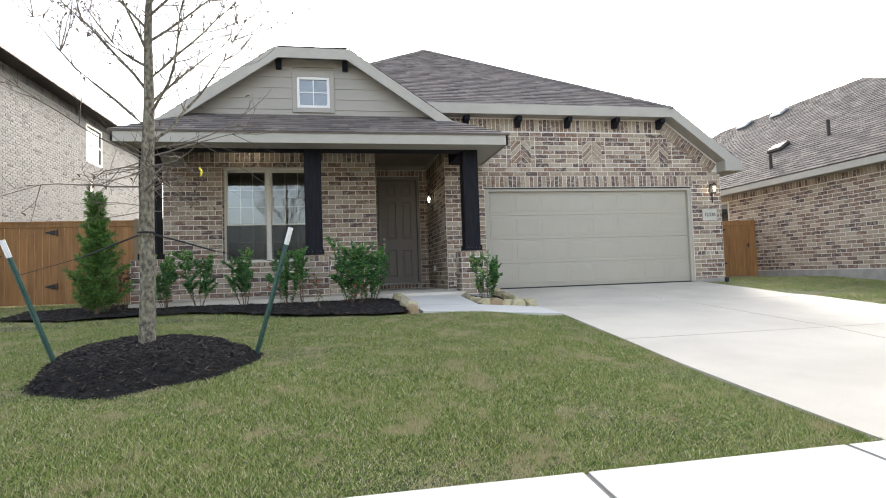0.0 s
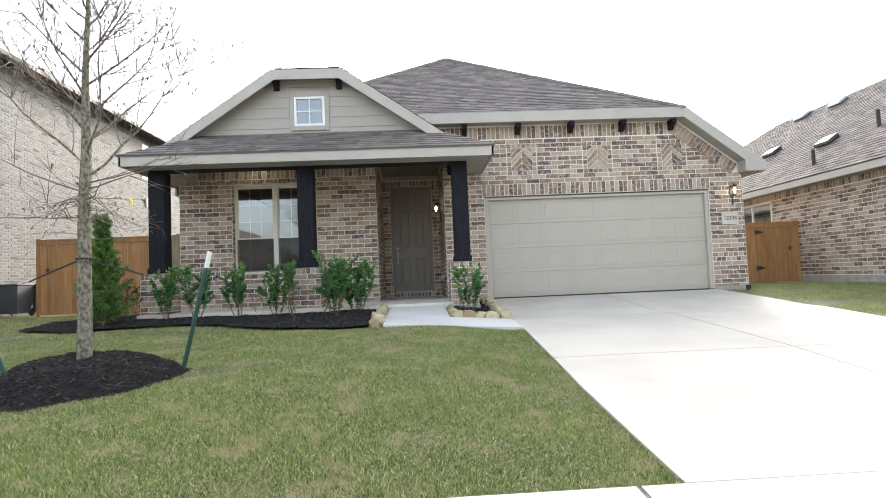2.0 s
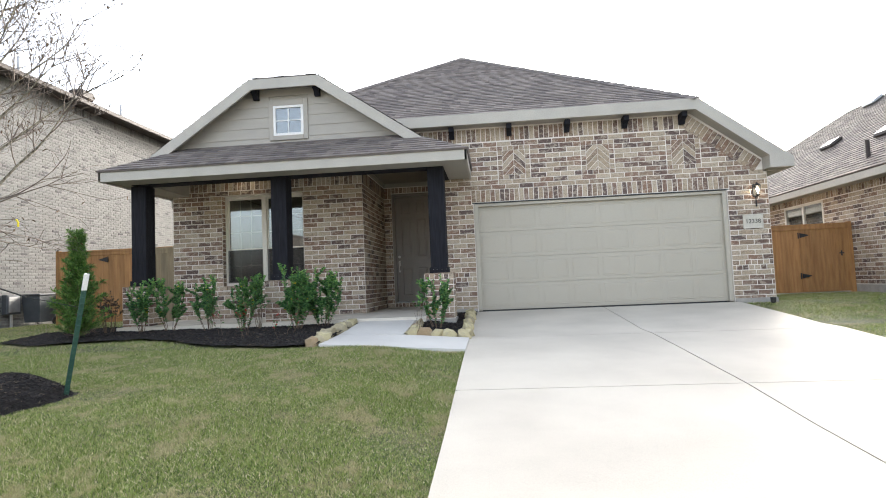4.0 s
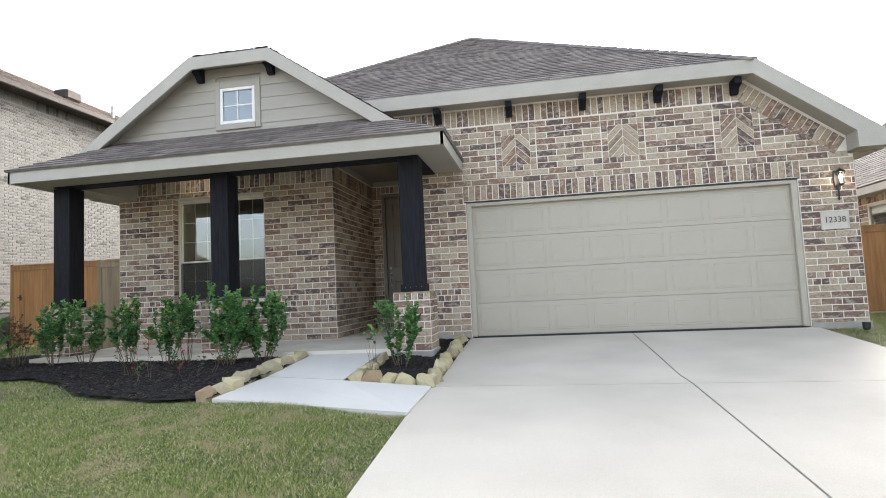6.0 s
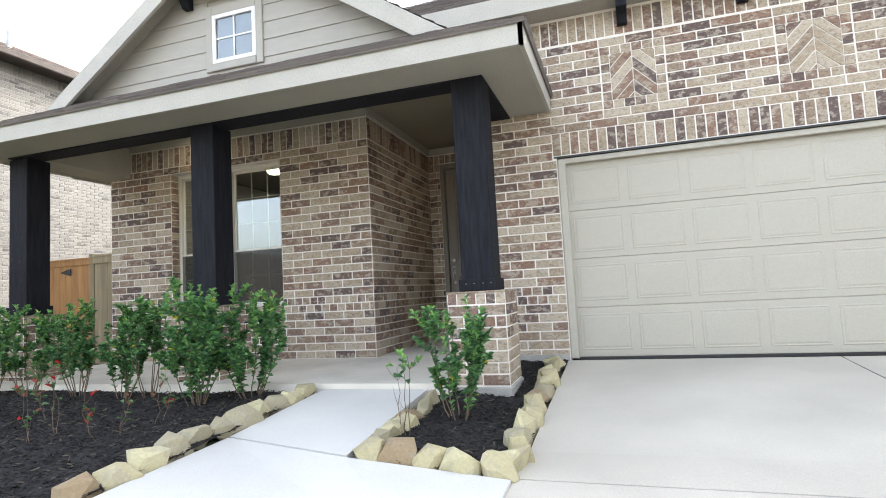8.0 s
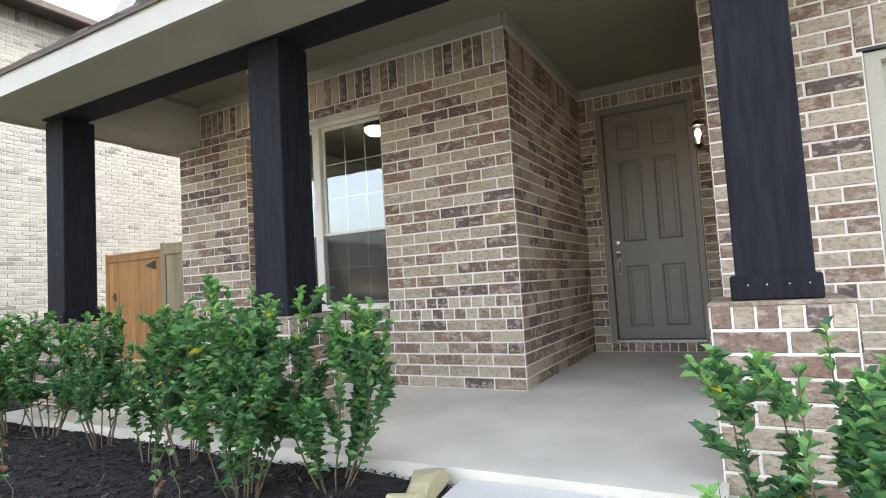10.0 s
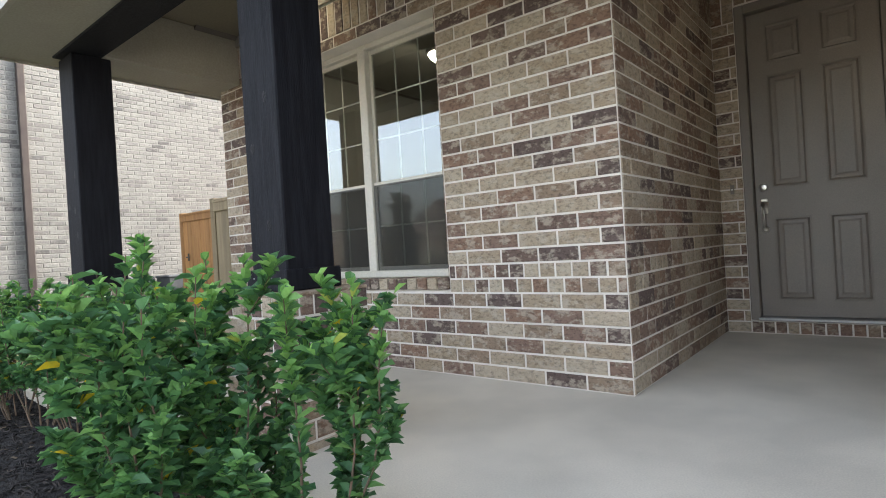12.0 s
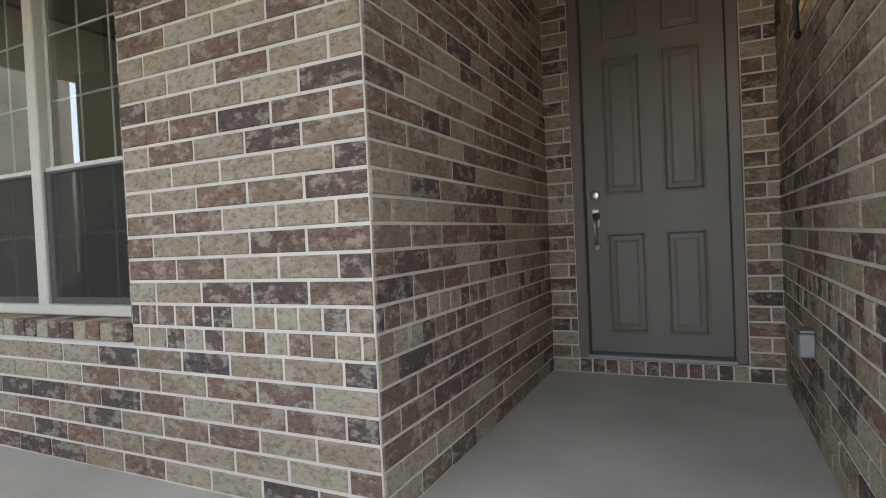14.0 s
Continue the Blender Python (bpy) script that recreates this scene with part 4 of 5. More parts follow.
wpart("panel", Build().box(DX0 + 0.01, DX1 - 0.01, DY + 0.112, DY + 0.15, DZ0, DZ1), M["door"], ed)
hx = sx0 + 0.062
mx = Matrix.Rotation(radians(90), 4, "X")
hnd = wpart("door_handle", Build().lathe([(0.030, 0.0), (0.030, 0.006), (0.022, 0.014), (0.012, 0.018), (0.012, 0.045)], (hx, yd, 1.10), 18, mx).tube([(hx, yd - 0.045, 1.10), (hx, yd - 0.062, 1.04), (hx, yd - 0.060, 0.97), (hx, yd - 0.035, 0.91), (hx, yd - 0.004, 0.885)], [0.010, 0.011, 0.010, 0.009, 0.009], 10), M["nickel"], ed, "satin nickel handle set", True)
wpart("escutcheon", Build().lathe([(0.026, 0.0), (0.026, 0.005), (0.014, 0.010)], (hx, yd, 0.885), 16, mx).soft_box(hx - 0.024, hx + 0.024, yd - 0.008, yd, 1.02, 1.15), M["nickel"], hnd)
wpart("deadbolt", Build().lathe([(0.033, 0.0), (0.033, 0.007), (0.024, 0.016), (0.010, 0.018), (0.010, 0.020)], (hx, yd, 1.245), 20, mx), M["nickel"], ed, "satin nickel deadbolt")
bell = thing("doorbell", (0.122, DY - 0.012, 1.25), "small white doorbell button on the brick", "doorbell")
wpart("plate", Build().soft_box(0.107, 0.137, DY - 0.024, DY - 0.009, 1.21, 1.29, 0.003), M["door"], bell)
wpart("button", Build().lathe([(0.008, 0), (0.007, 0.004)], (0.122, DY - 0.024, 1.25), 12, mx), M["white"], bell)


def pane(name, parent, x0, x1, z0, z1, y):
    ob = wpart(name, Build().box(x0, x1, y, y + 0.006, z0, z1), M["glass"], parent)
    ob.visible_shadow = False
    return ob


win = thing("window_1", (-2.135, 0.1, WZ0), "twin single-hung almond vinyl window with grilles between the panes", "window", kind="structure")
ya, MX, MZ = 0.13, -2.15, 1.445
fr = wpart("window_frame", Build().soft_box(WX0, WX0 + 0.045, ya, ya + 0.08, WZ0, WZ1).soft_box(WX1 - 0.045, WX1, ya, ya + 0.08, WZ0, WZ1).soft_box(WX0 + 0.04, WX1 - 0.04, ya, ya + 0.08, WZ1 - 0.045, WZ1).soft_box(WX0 + 0.04, WX1 - 0.04, ya - 0.01, ya + 0.08, WZ0 - 0.005, WZ0 + 0.05).soft_box(MX - 0.045, MX + 0.045, ya - 0.004, ya + 0.08, WZ0 + 0.045, WZ1 - 0.04), M["vinyl"], win)
for a, c in ((WX0 + 0.045, MX - 0.045), (MX + 0.045, WX1 - 0.045)):
    for z0, z1, y, nr in ((WZ0 + 0.05, MZ + 0.02, ya + 0.022, 2), (MZ - 0.015, WZ1 - 0.045, ya + 0.045, 3)):
        b = Build()
        for q in ((a, a + 0.03, z0, z1), (c - 0.03, c, z0, z1), (a + 0.03, c - 0.03, z0, z0 + 0.035), (a + 0.03, c - 0.03, z1 - 0.035, z1)):
            b.soft_box(q[0], q[1], y, y + 0.025, q[2], q[3], 0.003)
        sash = wpart("sash", b, M["vinyl"], win)
        pane("pane", sash, a + 0.03, c - 0.03, z0 + 0.035, z1 - 0.035, y + 0.008)
        if nr == 2:
            wpart("screen", Build().box(a + 0.006, c - 0.006, y - 0.012, y - 0.010, z0 + 0.004, z1 - 0.024), M["screen"], sash, "dark insect screen")
        for k in (1, 2):
            x = a + 0.03 + (c - a - 0.06) * k / 3
            wpart("grille", Build().box(x - 0.006, x + 0.006, y + 0.015, y + 0.021, z0 + 0.036, z1 - 0.036), M["vinyl"], sash)
        for k in range(1, nr):
            z = z0 + 0.035 + (z1 - z0 - 0.07) * k / nr
            wpart("grille", Build().box(a + 0.031, c - 0.031, y + 0.0155, y + 0.0205, z - 0.006, z + 0.006), M["vinyl"], sash)
# room behind the window
b = Build().box(-4.0, -0.26, 7.0, 7.05, 0.0, 3.05).box(-0.30, -0.26, 0.26, 7.0, 0.0, 3.05).box(-3.88, -3.84, 0.26, 7.0, 0.0, 3.05).box(-3.84, -0.3, 0.26, 7.0, -0.02, 0.02)
structure("wall_room", b, M["room"], "plain beige walls of the front room", "interior wall")
structure("ceiling_room", Build().box(-3.84, -0.3, 0.26, 7.0, 2.99, 3.05), M["room"], "plain white ceiling of the front room", "ceiling")
dome = thing("ceiling_light", (-2.22, 1.33, 2.87), "lit white glass dome ceiling light in the front room", "ceiling light")
wpart("rim", Build().lathe([(0.16, 0.0), (0.165, -0.02), (0.15, -0.03)][::-1], (-2.22, 1.33, 2.87), 24), M["nickel"], dome)
wpart("shade", Build().lathe([(0.02, -0.11), (0.09, -0.10), (0.13, -0.065), (0.148, -0.03)], (-2.22, 1.33, 2.87), 24), M["lamp"], dome, "glowing glass dome", True)
wpart("stem", Build().tube([(-2.22, 1.33, 2.86), (-2.22, 1.33, 2.99)], 0.02, 10), M["nickel"], dome)
can = thing("recessed_light", (-2.47, -0.32, 3.085), "lit recessed can light in the porch ceiling", "ceiling light")
wpart("ring", Build().lathe([(0.075, -0.012), (0.095, -0.008), (0.098, 0.0)], (-2.47, -0.32, 3.085), 24), M["white"], can)
wpart("bulb", Build().lathe([(0.03, -0.020), (0.06, -0.015), (0.072, -0.006)], (-2.47, -0.32, 3.085), 20), M["lamp"], can, "glowing bulb")

gw = thing("window_2", (XC, UY, 3.8), "small white four-pane gable window", "window", kind="structure")
x0, x1, z0, z1 = GW
y = UY - 0.035
wpart("trim", Build().soft_box(x0 - 0.09, x0, y, UY + 0.02, z0 - 0.09, z1 + 0.12).soft_box(x1, x1 + 0.09, y, UY + 0.02, z0 - 0.09, z1 + 0.12).soft_box(x0, x1, y, UY + 0.02, z1, z1 + 0.12).soft_box(x0, x1, y - 0.01, UY + 0.02, z0 - 0.09, z0), M["siding"], gw)
wpart("window_frame", Build().soft_box(x0, x0 + 0.05, y - 0.004, UY + 0.0, z0, z1).soft_box(x1 - 0.05, x1, y - 0.004, UY + 0.0, z0, z1).soft_box(x0 + 0.05, x1 - 0.05, y - 0.004, UY, z1 - 0.05, z1).soft_box(x0 + 0.05, x1 - 0.05, y - 0.004, UY, z0, z0 + 0.05), M["white"], gw)
mxx, mzz = (x0 + x1) / 2, (z0 + z1) / 2
wpart("grille", Build().box(mxx - 0.009, mxx + 0.009, y + 0.008, y + 0.016, z0 + 0.05, z1 - 0.05), M["white"], gw)
wpart("grille", Build().box(x0 + 0.05, x1 - 0.05, y + 0.009, y + 0.015, mzz - 0.009, mzz + 0.009), M["white"], gw)
# Dark sheet behind the glass paints in the unlit attic.
wpart("blind", Build().box(x0 + 0.05, x1 - 0.05, y + 0.026, y + 0.030, z0 + 0.05, z1 - 0.05), M["bins"], gw)
pane("pane", gw, x0 + 0.05, x1 - 0.05, z0 + 0.05, z1 - 0.05, y + 0.018)


def lantern(at, turn, label):
    """A black wall lantern; it hangs off a wall that faces -y before the turn."""
    t = thing("wall_lantern", at, label, "wall light", "wall lanterns")
    t.rotation_euler = (0, 0, radians(turn))
    part("backplate", Build().soft_box(-0.045, 0.045, -0.02, 0.0, -0.14, 0.10, 0.008), M["black"], t)
    part("arm", Build().tube([(0, -0.02, 0.02), (0, -0.06, 0.09), (0, -0.10, 0.12), (0, -0.115, 0.09)], 0.008, 8), M["black"], t)
    part("cap", Build().lathe([(0.062, 0.055), (0.066, 0.062), (0.03, 0.095), (0.010, 0.11)], (0, -0.115, 0), 8), M["black"], t)
    for k in range(4):
        a = radians(45 + 90 * k)
        part("rib", Build().tube([(0.058 * math.cos(a), -0.115 + 0.058 * math.sin(a), 0.056), (0.036 * math.cos(a), -0.115 + 0.036 * math.sin(a), -0.115)], 0.004, 5), M["black"], t)
    part("base", Build().lathe([(0.01, -0.145), (0.038, -0.125), (0.040, -0.112)], (0, -0.115, 0), 8), M["black"], t)
    part("tail", Build().tube([(0, -0.022, -0.13), (0, -0.03, -0.2), (0, -0.026, -0.30)], [0.016, 0.012, 0.010], 8).lathe([(0.006, -0.335), (0.017, -0.315), (0.006, -0.295)], (0, -0.026, 0), 10), M["black"], t)
    part("bulb", Build().lathe([(0.008, -0.10), (0.012, -0.06), (0.026, -0.02), (0.022, 0.01), (0.006, 0.03)], (0, -0.115, 0), 12), M["lamp"], t, "lit bulb", True)
    return t


lantern((7.73, GY - 0.010, 2.09), 0, "lit black lantern on the garage brick")
lantern((EX - 0.010, 1.25, 2.12), -90, "lit black lantern in the entry recess")
pl = thing("address_plaque", (7.65, GY - 0.01, 1.475), "cast stone house number plaque set in the brick", "house number")
wpart("plate", Build().soft_box(7.47, 7.83, GY - 0.030, GY - 0.0, 1.345, 1.605, 0.006), M["plaque"], pl)
wpart("rim", Build().soft_box(7.465, 7.835, GY - 0.036, GY - 0.028, 1.34, 1.362, 0.003).soft_box(7.465, 7.835, GY - 0.036, GY - 0.028, 1.588, 1.61, 0.003).soft_box(7.465, 7.487, GY - 0.036, GY - 0.028, 1.363, 1.587, 0.003).soft_box(7.813, 7.835, GY - 0.036, GY - 0.028, 1.363, 1.587, 0.003), M["plaque"], pl)
fc = bpy.data.curves.new("numerals", "FONT")
fc.body, fc.size, fc.extrude, fc.align_x, fc.align_y = "12338", 0.115, 0.002, "CENTER", "CENTER"
tmp = bpy.data.objects.new("numerals", fc)
scene.collection.objects.link(tmp)
bpy.context.view_layer.update()
me = bpy.data.meshes.new_from_object(tmp.evaluated_get(bpy.context.evaluated_depsgraph_get()))
bpy.data.objects.remove(tmp)
me.materials.clear()
me.materials.append(M["ink"])
num = new("numerals", me)
num.matrix_world = pose(7.65, GY - 0.033, 1.475, 90, 0, 0)
under(num, pl)
ob = thing("outlet_box", (EX - 0.01, 1.28, 0.46), "grey weatherproof outlet box on the recess brick", "outlet")
wpart("cover", Build().soft_box(EX - 0.075, EX - 0.008, 1.21, 1.35, 0.405, 0.515, 0.008), M["steel"], ob)
wpart("hinge", Build().box(EX - 0.065, EX - 0.012, 1.22, 1.34, 0.516, 0.524), M["steel"], ob)
sp = thing("spotlight", (7.75, -0.5, -0.05), "small black ground spotlight beside the garage", "garden light")
wpart("body", Build().lathe([(0.03, 0), (0.045, 0.02), (0.05, 0.10), (0.042, 0.105)], (7.75, -0.5, -0.07), 14), M["black"], sp)

# ---- fences ----


def fence(x0, x1, y, z1, mat, label, hinges=(), latch=None, rails_out=False):
    t = thing("fence_gate", ((x0 + x1) / 2, y, -0.05), label, "fence gate", "side gates")
    n = max(2, round((x1 - x0) / 0.14))
    w = (x1 - x0) / n
    for k in range(n):
        wpart("picket", Build().soft_box(x0 + k * w + 0.002, x0 + (k + 1) * w - 0.002, y + random.uniform(0, 0.004), y + 0.02, -0.03, z1 - 0.04 + random.uniform(-0.004, 0.004), 0.002), mat, t)
    wpart("rail", Build().soft_box(x0, x1, y - 0.03, y + 0.05, z1 - 0.035, z1, 0.004), mat, t)
    wpart("trim", Build().soft_box(x0, x1, y - 0.02, y - 0.001, z1 - 0.13, z1 - 0.036, 0.003), mat, t)
    for x in (x0 - 0.03, x1 + 0.03):
        wpart("post", Build().soft_box(x - 0.045, x + 0.045, y - 0.012, y + 0.08, -0.2, z1 + 0.02, 0.004), mat, t)
    for hx_, hz, s in hinges:
        wpart("hinge", Build().add([(hx_, y - 0.025, hz - 0.06), (hx_ + s * 0.2, y - 0.025, hz - 0.008), (hx_ + s * 0.2, y - 0.025, hz + 0.008), (hx_, y - 0.025, hz + 0.06), (hx_, y - 0.02, hz - 0.06), (hx_ + s * 0.2, y - 0.02, hz - 0.008), (hx_ + s * 0.2, y - 0.02, hz + 0.008), (hx_, y - 0.02, hz + 0.06)], [(0, 1, 2, 3), (7, 6, 5, 4), (0, 4, 5, 1), (1, 5, 6, 2), (2, 6, 7, 3), (3, 7, 4, 0)]).soft_box(hx_ - s * 0.03 - 0.012, hx_ - s * 0.03 + 0.012, y - 0.03, y - 0.02, hz - 0.07, hz + 0.07, 0.002), M["black"], t, "black strap hinge")
    if latch:
        wpart("latch", Build().soft_box(latch[0] - 0.015, latch[0] + 0.015, y - 0.035, y - 0.02, latch[1] - 0.06, latch[1] + 0.06, 0.003).soft_box(latch[0] - 0.06, latch[0] + 0.05, y - 0.045, y - 0.034, latch[1] - 0.012, latch[1] + 0.012, 0.003), M["black"], t, "black gate latch")
    return t


fence(-7.85, -4.75, 1.33, 1.71, M["fence"], "honey-stained cedar privacy gate with black hinges", ((-6.60, 1.47, -1), (-6.60, 0.34, -1)), (-7.65, 1.0))
fence(-4.60, -4.20, 0.12, 1.58, M["fence_old"], "weathered grey-tan cedar fence section beside the house")
fence(8.05, 10.95, 2.45, 1.56, M["fence"], "honey-stained cedar privacy gate by the garage", ((9.85, 1.30, 1), (9.85, 0.35, 1)), (10.75, 0.85))

# ---- neighbouring houses ----
nh = thing("house", (-12.5, 6, -0.05), "two-storey pale brick neighbouring house with dark gutter", "house", "neighbouring houses")
NX, NZ, NY0, NY1 = -8.9, 6.05, -4.0, 15.0
WA, WB, WC, WD = 8.28, 9.5, 4.45, 5.72
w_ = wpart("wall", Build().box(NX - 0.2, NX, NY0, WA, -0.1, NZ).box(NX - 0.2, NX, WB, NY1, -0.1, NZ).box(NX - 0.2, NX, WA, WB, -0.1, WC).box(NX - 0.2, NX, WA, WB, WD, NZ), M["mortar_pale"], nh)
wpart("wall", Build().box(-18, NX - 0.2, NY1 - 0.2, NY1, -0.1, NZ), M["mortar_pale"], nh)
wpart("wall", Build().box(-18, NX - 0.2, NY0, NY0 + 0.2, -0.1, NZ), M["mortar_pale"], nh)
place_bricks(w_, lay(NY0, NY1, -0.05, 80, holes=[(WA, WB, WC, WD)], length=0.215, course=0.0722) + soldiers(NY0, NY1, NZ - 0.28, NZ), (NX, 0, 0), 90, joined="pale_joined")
sl = 0.5
shingles("roof", [(NX + 0.45, NY0 - 0.4, NZ + 0.03), (NX + 0.45, NY1 + 0.4, NZ + 0.03), (NX - 4.5, NY1 - 4.5, NZ + 2.5), (NX - 4.5, NY0 + 4.5, NZ + 2.5)], "", tab=0.6, course=0.28, parent=nh)
wpart("gutter", Build().soft_box(NX + 0.36, NX + 0.52, NY0 - 0.4, NY1 + 0.4, NZ - 0.11, NZ + 0.03, 0.02), M["gutter"], nh, "dark brown metal gutter")
wpart("soffit", Build().box(NX, NX + 0.4, NY0 - 0.4, NY1 + 0.4, NZ - 0.06, NZ - 0.03), M["gutter"], nh)
wpart("downspout", Build().soft_box(NX + 0.012, NX + 0.09, -0.55, -0.45, 0.0, NZ - 0.05, 0.01), M["gutter"], nh, "dark brown metal downspout")
nw = wpart("window", Build().soft_box(NX - 0.06, NX + 0.015, WA, WA + 0.07, WC, WD).soft_box(NX - 0.06, NX + 0.015, WB - 0.07, WB, WC, WD).soft_box(NX - 0.06, NX + 0.015, WA + 0.07, WB - 0.07, WC, WC + 0.07).soft_box(NX - 0.06, NX + 0.015, WA + 0.07, WB - 0.07, WD - 0.07, WD).soft_box(NX - 0.05, NX + 0.005, WA + 0.07, WB - 0.07, 5.05, 5.11), M["vinyl"], nh)
wpart("pane", Build().box(NX - 0.04, NX - 0.03, WA + 0.07, WB - 0.07, WC + 0.07, WD - 0.07), M["glass"], nw)
# Room-coloured panel added behind the glass in place of a modelled interior.
wpart("blind", Build().box(NX - 0.16, NX - 0.14, WA, WB, WC, WD), M["room"], nw)
wpart("vent", Build().soft_box(NX + 0.005, NX + 0.06, 8.45, 8.62, 3.45, 3.78, 0.01), M["plaque"], nh, "white wall vent cover")
for y in (2.6, 6.8):
    wpart("vent_pipe", Build().tube([(NX - 1.2, y, NZ + 0.8), (NX - 1.2, y, NZ + 1.25)], 0.05, 10), M["steel"], nh)
    wpart("roof_vent", Build().soft_box(NX - 1.9, NX - 1.4, y - 1.6, y - 1.0, NZ + 1.0, NZ + 1.32, 0.06), M["gutter"], nh)

rh = thing("house", (15, 4, -0.05), "single-storey brown brick neighbouring house with hipped shingle roof", "house", "neighbouring houses")
HX, HZ, HY0, HY1 = 11.05, 2.50, -5.5, 15.0
w_ = wpart("wall", Build().box(HX, HX + 0.2, HY0, 3.5, -0.1, HZ + 0.1).box(HX, HX + 0.2, 5.35, HY1, -0.1, HZ + 0.1).box(HX, HX + 0.2, 3.5, 5.35, -0.1, 1.45).box(HX, HX + 0.2, 3.5, 5.35, 2.24, HZ + 0.1), M["mortar"], rh)
wpart("wall", Build().box(HX + 0.2, 20, HY0, HY0 + 0.2, -0.1, HZ + 0.1), M["mortar"], rh)
place_bricks(w_, lay(-HY1, -HY0, 0.12, 22, holes=[(-5.35, -3.5, 1.45, 2.24)]) + soldiers(-HY1, -HY0, HZ - 0.25, HZ + 0.03), (HX, 0, 0), -90)
wpart("footing", Build().box(HX - 0.02, HX + 0.1, HY0 - 0.02, HY1, -0.3, 0.11), M["foundation"], rh, "grey concrete foundation")
ER = HX - 0.42
shingles("roof", [(ER, HY1, HZ + 0.08), (ER, HY0 - 0.4, HZ + 0.08), (15.6, 2.9, 6.05), (15.6, 9.5, 6.05)], "", tab=0.26, course=0.145, parent=rh, mat="shingle_dimmed")
shingles("roof", [(ER, HY0 - 0.4, HZ + 0.08), (20.5, HY0 - 0.4, HZ + 0.08), (15.6, 2.9, 6.05)], "", tab=0.26, course=0.145, parent=rh, mat="shingle_dimmed")
shingles("roof", [(20.5, HY0 - 0.4, HZ + 0.08), (20.5, HY1, HZ + 0.08), (15.6, 9.5, 6.05), (15.6, 2.9, 6.05)], "", tab=0.26, course=0.145, parent=rh, mat="shingle_dimmed")
shingles("roof", [(20.5, HY1, HZ + 0.08), (ER, HY1, HZ + 0.08), (15.6, 9.5, 6.05)], "", tab=0.26, course=0.145, parent=rh, mat="shingle_dimmed")
wpart("fascia", fascia([(ER + 0.01, HY0 - 0.4, HZ + 0.06), (ER + 0.01, HY1, HZ + 0.06)][::-1], 0.16, 0.03), M["trim"], rh)
wpart("soffit", Build().box(ER + 0.03, HX, HY0 - 0.4, HY1, HZ - 0.09, HZ - 0.06), M["soffit"], rh)
nw = wpart("window", Build().soft_box(HX - 0.01, HX + 0.06, 3.5, 3.56, 1.45, 2.24).soft_box(HX - 0.01, HX + 0.06, 5.29, 5.35, 1.45, 2.24).soft_box(HX - 0.01, HX + 0.06, 3.56, 5.29, 2.18, 2.24).soft_box(HX - 0.01, HX + 0.06, 3.56, 5.29, 1.45, 1.51).soft_box(HX - 0.01, HX + 0.06, 4.38, 4.46, 1.51, 2.18), M["vinyl"], rh)
wpart("pane", Build().box(HX + 0.02, HX + 0.03, 3.56, 5.29, 1.51, 2.18), M["glass"], nw)
# Dark panel at the back of the opening paints in the unlit interior.
wpart("blind", Build().box(HX + 0.12, HX + 0.14, 3.5, 5.35, 1.45, 2.24), M["bins"], nw)
# The half-drawn blind itself, in front of that panel.
wpart("blind", Build().box(HX + 0.05, HX + 0.06, 3.57, 5.28, 1.95, 2.18), M["room"], nw, "half-drawn pale blind")
rs = (6.05 - HZ - 0.08) / (15.6 - ER)
for x, y, tall in ((11.15, 1.85, 0.40), (12.19, 0.96, 0.42)):
    z = HZ + 0.08 + rs * (x - ER)
    wpart("vent_pipe", Build().tube([(x, y, z - 0.1), (x, y, z + tall)], 0.045, 10), M["gutter"], rh)
for x, y, mm in ((15.2, 7.6, "steel"), (15.1, 5.75, "steel"), (12.23, 2.73, "gutter"), (12.8, 5.9, "gutter")):
    z = HZ + 0.08 + rs * (x - ER)
    m = Matrix.Translation((x, y, z + 0.06)) @ Matrix.Rotation(-math.atan(rs), 4, "Y")
    wpart("roof_vent", Build().soft_box(-0.22, 0.22, -0.3, 0.3, -0.05, 0.07, 0.05, m), M[mm], rh)

# ---- beds, mulch and stones ----
BED = [(0.30, -4.10), (-0.3, -4.12), (-1.45, -3.80), (-2.1, -3.30), (-2.9, -2.95), (-3.7, -3.0), (-4.5, -3.25), (-5.5, -2.75), (-5.75, -1.5), (-5.1, -0.9), (-4.16, -0.6), (-4.16, -1.80), (0.30, -1.82)]
BED2 = [(1.34, -3.24), (2.24, -3.26), (2.28, -0.2), (1.50, -0.2), (1.49, -1.82), (1.36, -1.82)]
TREE = (-2.42, -6.2)


def inside(x, y, poly):
    hit = False
    for (a, b), (c, d) in zip(poly, poly[1:] + poly[:1]):
        if (b > y) != (d > y) and x < a + (c - a) * (y - b) / (d - b):
            hit = not hit
    return hit


def in_mound(x, y, grow=0.0):
    a = math.atan2(y - TREE[1] + 0.12, x - TREE[0])
    r = 1.0 + 0.06 * math.sin(3 * a + 1) + 0.04 * math.sin(7 * a)
    return ((x - TREE[0] - 0.02) / (0.86 * r + grow)) ** 2 + ((y - TREE[1] + 0.12) / (0.72 * r + grow)) ** 2


def bed_height(x, y):
    return ground_z(x, y) + 0.03 + 0.02 * noise.noise((x * 2.3, y * 2.3, 3)) + 0.012 * noise.noise((x * 11, y * 11, 5))


def mound_height(x, y):
    k = max(0.0, 1 - in_mound(x, y))
    return level(y) + 0.20 * min(1.0, k * 1.5) ** 0.8 + 0.018 * noise.noise((x * 9, y * 9, 1)) - 0.01


